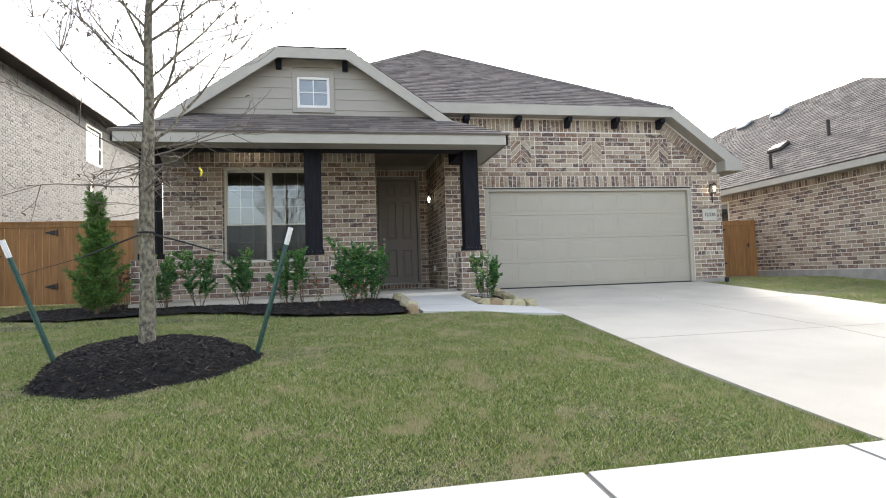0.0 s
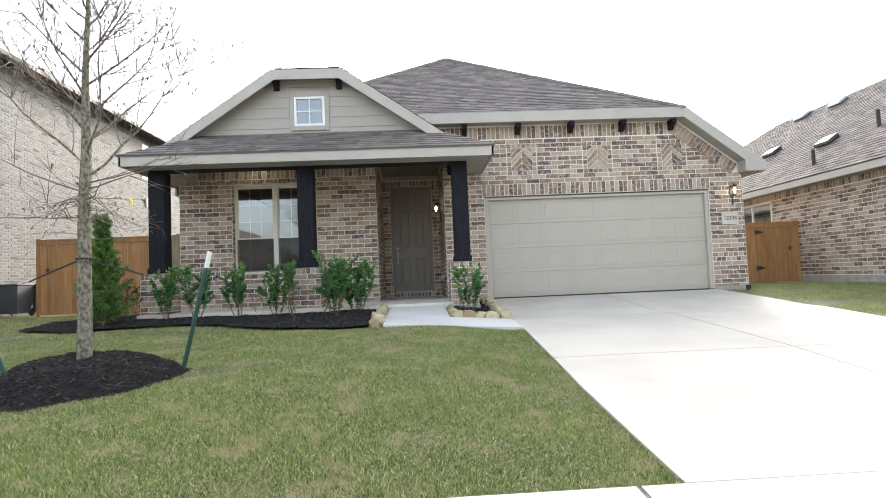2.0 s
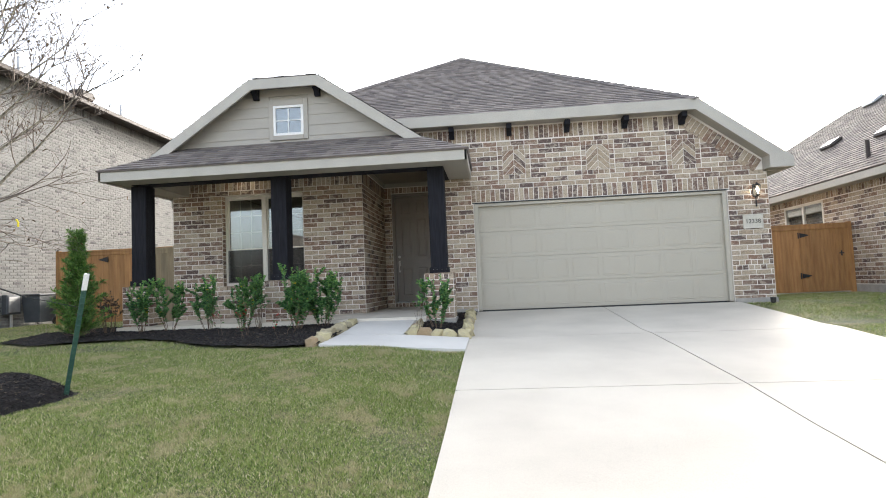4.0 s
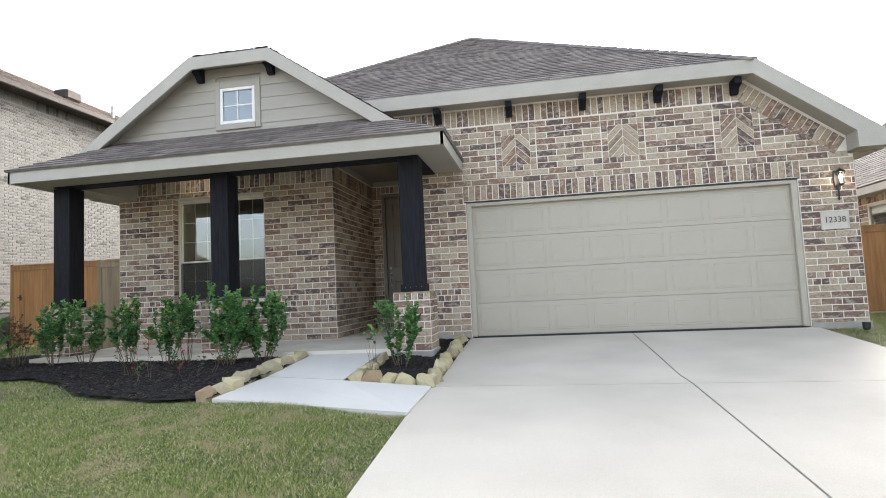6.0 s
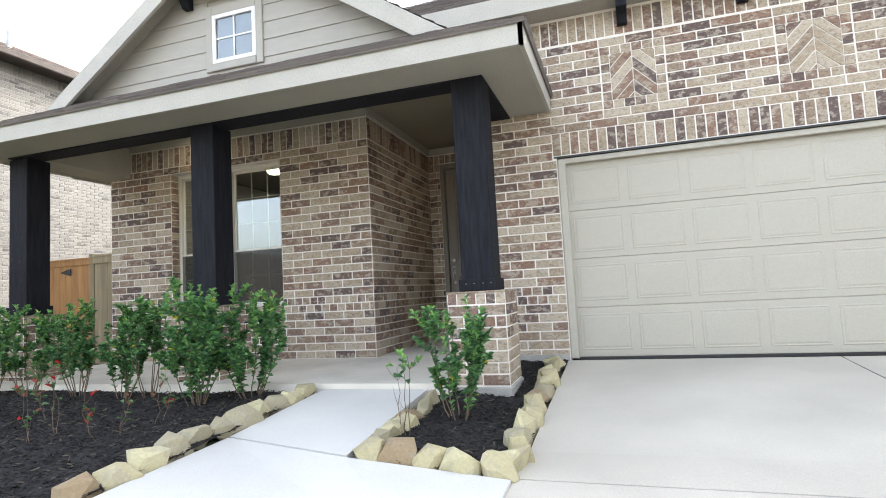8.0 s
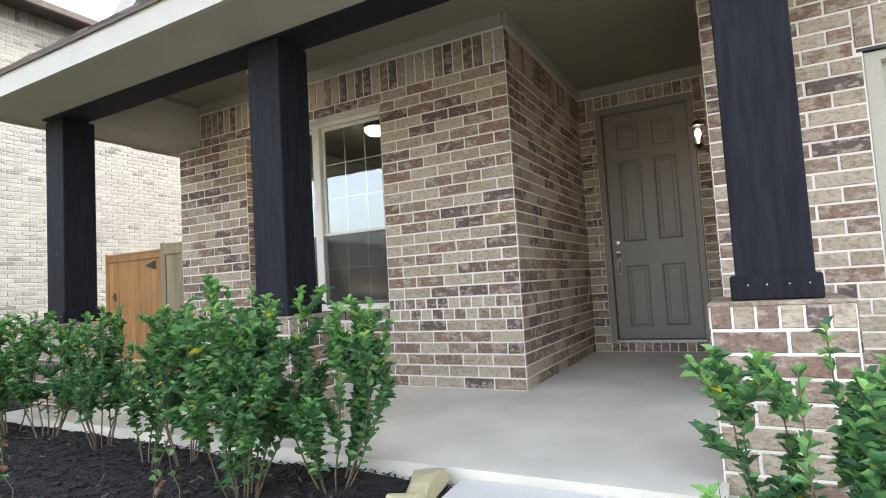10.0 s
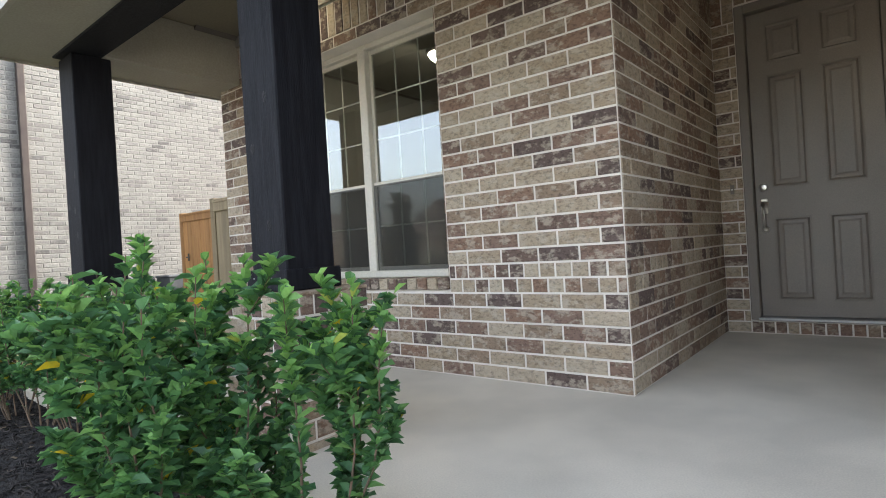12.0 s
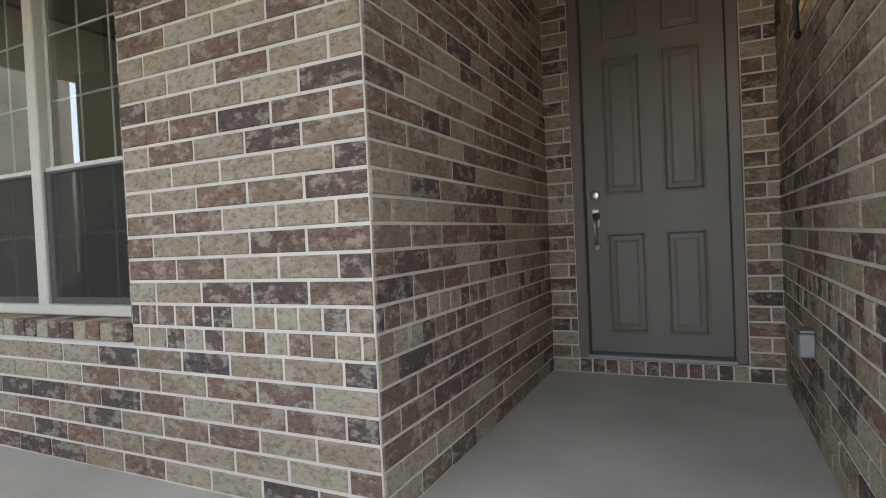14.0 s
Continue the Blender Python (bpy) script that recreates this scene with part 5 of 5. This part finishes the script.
def patch(name, test, height, box, step, label):
    idx, vs, fs = {}, [], []
    nx, ny = int((box[1] - box[0]) / step) + 1, int((box[3] - box[2]) / step) + 1
    for i in range(nx):
        for j in range(ny):
            x, y = box[0] + i * step, box[2] + j * step
            if test(x + step / 2, y + step / 2):
                f = []
                for a, c in ((i, j), (i + 1, j), (i + 1, j + 1), (i, j + 1)):
                    if (a, c) not in idx:
                        idx[a, c] = len(vs)
                        u, v = box[0] + a * step, box[2] + c * step
                        vs.append((u, v, height(u, v)))
                    f.append(idx[a, c])
                fs.append(f)
    return structure(name, Build().add(vs, fs), M["mulch"], label, "mulch bed", smooth=True)


def chips(name, test, height, box, n, label):
    b = Build()
    while n:
        x, y = random.uniform(box[0], box[1]), random.uniform(box[2], box[3])
        if not test(x, y):
            continue
        n -= 1
        m = Matrix.Translation((x, y, height(x, y) + 0.004)) @ Euler((random.uniform(-0.5, 0.5), random.uniform(-0.5, 0.5), random.uniform(0, 6.3))).to_matrix().to_4x4()
        l, w = random.uniform(0.012, 0.042), random.uniform(0.003, 0.008)
        b.add([m @ Vector(p) for p in ((-l, -w, 0), (l, -w * 0.4, 0), (l * 0.9, w, 0), (-l, w * 0.6, 0), (0, 0, 0.006))], [(0, 1, 4), (1, 2, 4), (2, 3, 4), (3, 0, 4)])
    return structure(name, b, M["chip"], label, "mulch", kind="stuff")


in_bed = lambda x, y: inside(x, y, BED)
in_bed2 = lambda x, y: inside(x, y, BED2)
mound = lambda x, y: in_mound(x, y) < 1
patch("bed_front", in_bed, bed_height, (-6, 0.4, -4.3, -0.5), 0.06, "black mulch planting bed along the porch")
patch("bed_entry", in_bed2, bed_height, (1.3, 2.3, -3.25, -0.15), 0.05, "small black mulch bed between walk and driveway")
patch("mulch_mound", lambda x, y: in_mound(x, y) < 1.12, mound_height, (-3.7, -1.1, -7.4, -5.1), 0.05, "black mulch mound round the young tree")
chips("bed_chips", in_bed, bed_height, (-6, 0.4, -4.3, -0.5), 12000, "shredded black mulch with paler splinters")
chips("entry_chips", in_bed2, bed_height, (1.3, 2.3, -3.25, -0.15), 3500, "shredded black mulch with paler splinters")
chips("mound_chips", mound, mound_height, (-3.7, -1.1, -7.4, -5.1), 7000, "shredded black mulch with paler splinters")


def stone(x, y, turn, l=0.2, w=0.13, h=0.12):
    bm = bmesh.new()
    for _ in range(20):
        p = Vector((random.uniform(-1, 1), random.uniform(-1, 1), random.uniform(-1, 1)))
        p /= max(abs(c) for c in p) ** 0.95
        if p.z > 0:
            p.x, p.y = p.x * random.uniform(0.55, 1.0), p.y * random.uniform(0.55, 1.0)
        bm.verts.new((p.x * l * 0.6, p.y * w * 0.62, p.z * h * 0.62))
    hull = bmesh.ops.convex_hull(bm, input=bm.verts[:])
    loose = {e for e in hull["geom_interior"] + hull["geom_unused"] if isinstance(e, bmesh.types.BMVert)}
    bmesh.ops.delete(bm, geom=list(loose), context="VERTS")
    me = bpy.data.meshes.new("edging_stone")
    bm.to_mesh(me)
    bm.free()
    me.materials.append(M["stone"])
    ob = new("edging_stone", me)
    ob.location = (x, y, ground_z(x, y) + h * 0.34)
    ob.rotation_euler = (random.uniform(-0.25, 0.25), random.uniform(-0.25, 0.25), radians(turn) + random.uniform(-0.35, 0.35))
    return tagged(ob, "rough tan limestone edging block beside the walk", "stone", "bed edging stones")


y = -4.02
while y < -1.85:
    stone(0.23 + random.uniform(-0.02, 0.02), y, 90, random.uniform(0.19, 0.27), random.uniform(0.11, 0.15), random.uniform(0.11, 0.15))
    y += 0.205
y = -3.0
while y < -1.95:
    stone(1.40 + random.uniform(-0.02, 0.02), y, 80, random.uniform(0.17, 0.23), 0.11, random.uniform(0.09, 0.12))
    y += 0.19
for k in range(5):
    stone(1.42 + k * 0.19, -3.20 + random.uniform(-0.02, 0.02), 0, random.uniform(0.17, 0.21), 0.13, random.uniform(0.13, 0.16))
y = -3.06
while y < -0.3:
    stone(2.21 + random.uniform(-0.03, 0.02), y, 90, random.uniform(0.2, 0.28), random.uniform(0.12, 0.16), random.uniform(0.12, 0.16))
    y += 0.215

# ---- shrubs ----


def leaf_at(b, p, d, l, w):
    """A folded, pointed leaf at p that grows along d."""
    d = d.normalized()
    s = d.cross(Vector((0, 0, 1)))
    s = s.normalized() if s.length > 0.05 else Vector((1, 0, 0))
    s = (s + 0.5 * Vector((random.uniform(-1, 1), random.uniform(-1, 1), random.uniform(-1, 1)))).normalized()
    u = s.cross(d).normalized()
    f = 0.30 * w
    mid = p + d * l * 0.55 - u * l * 0.04
    b.add([p, p + d * l * 0.3 + s * w * 0.42 + u * f, p + d * l * 0.65 + s * w * 0.40 + u * f, p + d * l - u * l * 0.12, p + d * l * 0.65 - s * w * 0.40 + u * f, p + d * l * 0.3 - s * w * 0.42 + u * f, mid],
          [(0, 6, 2, 1), (6, 3, 2), (0, 5, 4, 6), (6, 4, 3)])


def shrub(x, y, h, r, n, name="shrub", label="leafy green evergreen shrub in black mulch", mat="leaf", size=0.055, lean=0.0, stems=9, low=0.03, thick=0.0055):
    t = thing(name, (x, y, ground_z(x, y) + 0.02), label, "shrub", "foundation shrubs" if mat == "leaf" else "bed plants")
    st, lv, nw_ = Build(), Build(), Build()
    tips = []
    for k in range(stems):
        a, q = random.uniform(0, 6.28), random.uniform(0.35, 1.0)
        top = Vector((math.cos(a) * r * q + lean, math.sin(a) * r * q * 0.9, h * random.uniform(0.68, 1.0)))
        base = Vector((math.cos(a) * 0.04, math.sin(a) * 0.04, -0.05))
        pts = [base]
        for j in range(1, 7):
            f = j / 6
            pts.append(base.lerp(top, f) + Vector((math.cos(a), math.sin(a), 0)) * r * 0.35 * math.sin(f * math.pi) * 0.6 + Vector((random.uniform(-1, 1), random.uniform(-1, 1), 0)) * 0.015)
        st.tube(pts, [thick * (1 - 0.11 * j) for j in range(7)], 5)
        tips.append((pts, 1.0))
        for _ in range(4):
            j = random.randint(2, 5)
            d = Vector((random.uniform(-1, 1), random.uniform(-1, 1), random.uniform(0.4, 1.2))).normalized()
            q2 = [pts[j], pts[j] + d * h * 0.09, pts[j] + d * h * 0.19 + Vector((0, 0, 0.02))]
            st.tube(q2, [thick * 0.5, thick * 0.4, thick * 0.2], 4)
            tips.append((q2, 0.8))
    for _ in range(n):
        pts, k = random.choice(tips)
        f = random.random() ** 0.78
        i = min(int(f * (len(pts) - 1)), len(pts) - 2)
        p = pts[i].lerp(pts[i + 1], f * (len(pts) - 1) - i)
        if p.z < low * h + random.random() * 0.14 * h:
            continue
        a = random.uniform(0, 6.28)
        d = Vector((math.cos(a), math.sin(a), random.uniform(0.0, 1.5)))
        young = mat == "leaf" and p.z > h * random.uniform(0.62, 1.05)
        leaf_at(nw_, p, d + Vector((0, 0, 0.5)), size * random.uniform(0.5, 0.95), size * random.uniform(0.4, 0.52)) if young else leaf_at(lv, p, d, size * random.uniform(0.5, 1.05), size * random.uniform(0.5, 0.66))
    if nw_.v:
        part("new_growth", nw_, M["leaf_new"], t, "bright green young leaves")["kind"] = "stuff"
    part("stem", st, M["stem"], t)
    part("foliage", lv, M[mat], t)["kind"] = "stuff"
    return t


random.seed(11)
shrub(-0.60, -2.28, 1.10, 0.33, 4455, size=0.067, stems=12)
shrub(-0.24, -2.05, 0.93, 0.32, 3645, size=0.064, stems=10, label="dense green evergreen shrub beside the walk edging")
shrub(-1.60, -2.12, 1.0, 0.26, 3105, size=0.058, label="bright green upright shrub in black mulch")
shrub(-1.36, -2.02, 0.94, 0.22, 1215, size=0.055, stems=6, label="thin upright shrub with bare lower stems", low=0.35)
shrub(-2.30, -1.98, 1.0, 0.25, 2970, size=0.057, low=0.12)
shrub(-3.00, -1.98, 0.95, 0.25, 2835, size=0.057, low=0.12)
shrub(-3.50, -1.98, 0.88, 0.24, 2565, size=0.057, low=0.12)
shrub(1.72, -2.32, 0.90, 0.22, 2362, size=0.058, label="leafy green shrub in the small bed by the column")
shrub(1.47, -2.72, 0.58, 0.12, 46, stems=3, size=0.07, thick=0.004, label="thin sparse shrub with few leaves", low=0.5)
shrub(-4.15, -1.95, 0.80, 0.16, 500, mat="brown", label="browning half-bare shrub in the mulch", size=0.05, low=0.3)
for x, y in ((-0.52, -2.80), (-1.00, -3.18), (-1.62, -2.75), (-0.98, -3.40), (-0.52, -3.20)):
    shrub(x, y, random.uniform(0.32, 0.6), 0.19, 22, name="seedling", label="sparse seedling with red and bronze leaves", mat="dry", stems=2, size=0.06, low=0.2, thick=0.003)
t = thing("conifer", (-4.30, -2.50, -0.12), "pointed yew-like evergreen with long narrow leaves", "conifer")
st, lv = Build().tube([(0, 0, -0.1), (0.02, 0, 0.8), (0, 0.01, 1.85)], [0.03, 0.02, 0.006], 7), Build()
for k in range(190):
    f = (k / 190) ** 1.1
    z0 = 0.05 + f * 1.62
    reach = (0.47 if f < 0.42 else 0.30 if f < 0.7 else 0.17) * random.uniform(0.35, 1.1) * (1.0 - 0.35 * f)
    a = k * 2.4 + random.uniform(-0.5, 0.5)
    out = Vector((math.cos(a), math.sin(a), 0))
    tip = out * reach + Vector((0, 0, z0 + 0.10 + 0.25 * reach + random.uniform(-0.03, 0.06)))
    st.tube([(0, 0, z0), tuple(out * reach * 0.6 + Vector((0, 0, z0 + 0.04))), tuple(tip)], [0.006, 0.004, 0.002], 4)
    for _ in range(76):
        q = random.random() ** 0.6
        p = (out * reach * q) + Vector((0, 0, z0 + (tip.z - z0) * q))
        d = (out * 0.6 + Vector((random.uniform(-1, 1), random.uniform(-1, 1), random.uniform(-0.2, 1.6)))).normalized()
        sd = d.orthogonal().normalized() * 0.0042
        l = random.uniform(0.06, 0.125)
        lv.add([p - sd, p + sd, p + d * l * 0.6 + sd, p + d * l - Vector((0, 0, l * 0.25)), p + d * l * 0.6 - sd], [(0, 1, 2, 3, 4)])
part("trunk", st, M["stem"], t)
part("foliage", lv, M["needle"], t)["kind"] = "stuff"

# ---- young tree and its stakes ----
random.seed(5)
tr = thing("tree", (TREE[0], TREE[1], -0.2), "young bare oak with grey bark and a few dry leaves", "tree")
trunk, limbs, twigs, dry = Build(), Build(), Build(), Build()
pts = [(0, 0, -0.15), (0, 0, 0.0), (0.01, 0, 0.5), (0.0, 0.01, 1.0), (0.012, 0, 1.5), (0.03, 0.01, 2.1), (0.03, 0.0, 2.8), (0.05, 0.02, 3.5), (0.06, 0, 4.3)]
trunk.tube(pts, [0.085, 0.070, 0.064, 0.062, 0.057, 0.046, 0.034, 0.021, 0.007], 14)


def grow(p, d, l, r, depth, rise=0.10):
    q = [p]
    n = 7
    for k in range(n):
        d = (d + Vector((random.uniform(-1, 1), random.uniform(-1, 1), random.uniform(-0.7, 0.7))) * 0.17 + Vector((0, 0, rise))).normalized()
        q.append(q[-1] + d * l / n)
    (limbs if depth == 0 else twigs).tube(q, [max(r * (1 - 0.8 * k / n), 0.0017) for k in range(n + 1)], 7 if depth == 0 else 4)
    if depth < 3:
        for _ in range((11, 6, 2)[depth]):
            k = random.randint(1, n)
            side = Vector((random.uniform(-1, 1), random.uniform(-1, 1), random.uniform(-0.5, 0.6))).normalized()
            e = ((q[k] - q[k - 1]).normalized() + side * 0.85).normalized()
            grow(q[k], e, l * random.uniform(0.28, 0.55), max(r * 0.42, 0.0024), depth + 1, rise * 0.7)
    if depth > 1 and random.random() < 0.16:
        leaf_at(dry, q[-1], Vector((random.uniform(-1, 1), random.uniform(-1, 1), -0.6)), 0.05, 0.022)


for k in range(19):
    z = 1.78 + 2.2 * (k / 19)
    a = k * 2.4 + 0.5 + random.uniform(-0.3, 0.3)
    d = Vector((math.cos(a), math.sin(a), random.uniform(0.55, 0.95))).normalized()
    grow(Vector((0.03, 0, z)), d, random.uniform(1.25, 1.75) * (1.0 - 0.2 * (z - 1.8)), 0.0155 - 0.0022 * (z - 1.8), 0)
for k in range(9):
    a = k * 2.4 + random.uniform(-0.4, 0.4)
    grow(Vector((0.01, 0, random.uniform(1.35, 1.75))), Vector((math.cos(a), math.sin(a), random.uniform(-0.1, 0.35))), random.uniform(0.8, 1.25), 0.010, 1, 0.01)
for k in range(22):
    a = random.uniform(0, 6.28)
    grow(Vector((0, 0, random.uniform(1.15, 1.7))), Vector((math.cos(a), math.sin(a), random.uniform(-0.5, 0.4))), random.uniform(0.3, 0.6), 0.006, 2, -0.02)
part("trunk", trunk, M["bark"], tr, "", True)
part("limb", limbs, M["bark"], tr)
part("twig", twigs, M["twig"], tr)["kind"] = "stuff"
part("leaf", dry, M["brown"], tr, "few dry brown leaves")["kind"] = "stuff"
rib = wpart("ribbon", Build().tube([(TREE[0] + 0.45, TREE[1], 1.36), (TREE[0] + 0.47, TREE[1], 1.33), (TREE[0] + 0.46, TREE[1] + 0.01, 1.29)], 0.010, 5), M["yellow"], tr, "yellow ribbon tied to a twig")


def stake(x, y, tx, ty, tz):
    t = thing("tree_stake", (x, y, level(y)), "leaning green steel post with a white tip", "stake", "tree stakes")
    base, top = Vector((0, 0, -0.15)), Vector((tx - x, ty - y, tz - level(y)))
    m = (top - base).to_track_quat("Z", "Y").to_matrix().to_4x4()
    m.translation = base
    l = (top - base).length
    part("post", Build().box(-0.022, 0.022, -0.004, 0.004, 0, l - 0.16, m).box(-0.004, 0.004, 0.004, 0.03, 0, l - 0.16, m), M["tpost"], t)
    part("tip", Build().box(-0.023, 0.023, -0.005, 0.005, l - 0.16, l, m).box(-0.005, 0.005, 0.005, 0.031, l - 0.16, l, m), M["white"], t, "white painted tip")
    for k in range(int(l / 0.07)):
        part("stud", Build().box(-0.012, 0.012, -0.011, -0.0035, 0.2 + k * 0.055, 0.215 + k * 0.055, m), M["tpost"], t) if 0.22 + k * 0.055 < l - 0.16 else None
    return base + (top - base) * 0.76 + t.location


a1 = stake(-3.08, -6.22, -3.54, -6.25, 0.73)
a2 = stake(-1.55, -6.12, -1.16, -6.3, 0.79)
tie = thing("tree_tie", (TREE[0], TREE[1], 0.72), "black strap and wire from the stakes to the trunk", "tree tie")
for a in (a1, a2):
    e = Vector((TREE[0], TREE[1], 0.78))
    mid = (a + e) / 2 - Vector((0, 0, 0.03))
    wpart("strap", Build().tube([e + (a - e).normalized() * 0.05, e.lerp(a, 0.3) - Vector((0, 0, 0.015)), mid], 0.008, 6), M["strap"], tie)
    wpart("wire", Build().tube([mid, a.lerp(mid, 0.4), a], 0.003, 5), M["strap"], tie)
wpart("loop", Build().tube([(TREE[0] + 0.066 * math.cos(k * 0.5236), TREE[1] + 0.066 * math.sin(k * 0.5236), 0.78) for k in range(13)], 0.009, 6), M["strap"], tie)
ub = thing("meter_box", (NX, 1.03, 0.0), "dark grey utility meter box on the pale brick wall", "meter box")
wpart("box", Build().soft_box(NX + 0.008, NX + 0.16, 1.03 - 0.2, 1.03 + 0.2, 0.25, 0.72, 0.015), M["bins"], ub)
wpart("door", Build().soft_box(NX + 0.161, NX + 0.175, 1.03 - 0.16, 1.03 + 0.16, 0.30, 0.67, 0.006), M["steel"], ub, "grey metal door")
wpart("conduit", Build().tube([(NX + 0.08, 1.03, 0.26), (NX + 0.08, 1.03, -0.1)], 0.03, 8), M["steel"], ub)
# wheeled bins by the neighbour's wall
for k, x in enumerate((-8.55, -8.2)):
    t = thing("wheelie_bin", (x, 1.55 + 0.6 * k, -0.05), "dark grey wheeled bin against the pale brick", "bin", "wheeled bins")
    part("body", Build().add([(-0.2, -0.22, 0.08), (0.2, -0.22, 0.08), (0.2, 0.22, 0.08), (-0.2, 0.22, 0.08), (-0.24, -0.27, 0.72), (0.24, -0.27, 0.72), (0.24, 0.27, 0.72), (-0.24, 0.27, 0.72)], [(3, 2, 1, 0), (4, 5, 6, 7), (0, 1, 5, 4), (1, 2, 6, 5), (2, 3, 7, 6), (3, 0, 4, 7)]), M["bins"], t)
    part("lid", Build().soft_box(-0.26, 0.26, -0.30, 0.30, 0.721, 0.77, 0.02), M["bins"], t)
    for s in (-1, 1):
        part("wheel", Build().lathe([(0.09, -0.02), (0.1, 0), (0.09, 0.02)], (s * 0.21, 0.24, 0.10), 14, Matrix.Rotation(radians(90), 4, "Y")), M["black"], t)

# houses across the street, seen in the window glass
for x in (-58, -44, -29, -14, 0, 14, 28):
    t = thing("house", (x, -34, -1.0), "brick house across the street with a gabled shingle roof", "house", "houses opposite")
    part("wall", Build().box(-5.5, 5.5, -5, 0, 0, 2.9), M["brick_joined"], t)
    part("roof", Build().prism([(-6, 2.85), (6, 2.85), (0, 6.2)], "y", -5.4, 0.4), M["shingle"], t)
    part("garage_door", Build().soft_box(-4.8, -0.4, -0.02, 0.05, 0.05, 2.2), M["garage"], t)
    part("window", Build().soft_box(1.6, 3.6, -0.02, 0.05, 0.8, 2.3), M["vinyl"], t)

# ---- grass ----
rng = np.random.default_rng(3)


def free(x, y):
    if in_mound(x, y) < 0.97 or inside(x, y, BED):
        return False
    if x > 2.325 + 0.010 * y and x < 7.3 or 0.26 < x < 2.36 and y > -4.10 - 0.078 * (x - 0.3):
        return False
    return True


def turf(name, boxes, label):
    xs, ys = [], []
    for x0, x1, y0, y1, d in boxes:
        n = int((x1 - x0) * (y1 - y0) * d)
        px, py = rng.uniform(x0, x1, n), rng.uniform(y0, y1, n)
        keep = [free(a, b) for a, b in zip(px, py)]
        xs.append(px[keep]), ys.append(py[keep])
    x, y = np.concatenate(xs), np.concatenate(ys)
    n = len(x)
    k = np.clip((x - 0.9) / 1.35, 0, 1)
    k = k * k * (3 - 2 * k)
    z = np.interp(y, [p[0] for p in PROFILE], [p[1] for p in PROFILE]) * (1 - k) + (drive_z(x, y) - 0.015) * k - 0.012
    tall = 0.75 + 0.35 * np.sin(x * 2.1 + 1.3 * np.sin(y * 1.7)) * np.sin(y * 2.6 + x)
    h = rng.uniform(0.010, 0.042, n) * tall
    w = rng.uniform(0.0014, 0.0036, n)
    a, g = rng.uniform(0, 6.283, n), rng.uniform(0, 6.283, n)
    lean = h * rng.uniform(0.1, 1.6, n)
    v = np.empty((n, 3, 3), np.float32)
    v[:, 0] = np.stack([x - w * np.cos(a), y - w * np.sin(a), z], 1)
    v[:, 1] = np.stack([x + w * np.cos(a), y + w * np.sin(a), z], 1)
    v[:, 2] = np.stack([x + lean * np.cos(g), y + lean * np.sin(g), z + h], 1)
    me = bpy.data.meshes.new(name)
    me.vertices.add(3 * n), me.loops.add(3 * n), me.polygons.add(n)
    me.vertices.foreach_set("co", v.ravel())
    me.loops.foreach_set("vertex_index", np.arange(3 * n, dtype=np.int32))
    me.polygons.foreach_set("loop_start", np.arange(0, 3 * n, 3, dtype=np.int32))
    me.materials.append(M["blade"])
    me.update(calc_edges=True)
    return tagged(new(name, me), label, "grass", "", "stuff")


turf("grass", [(-4.5, 2.28, -8.88, -5.5, 26000), (-6.0, 2.30, -5.5, -4.0, 17000), (-9.0, -1.2, -4.0, -1.5, 4000), (-9, -4.5, -9.0, -4.0, 3500), (-8.8, -4.2, -1.5, 1.9, 2500)], "short green lawn with dry straw patches")
turf("grass", [(7.36, 11.0, -5.0, 2.4, 4500), (11.0, 16.0, -9.0, -5.6, 1500), (7.36, 11.0, -9.0, -5.0, 2000)], "short green lawn beside the driveway")
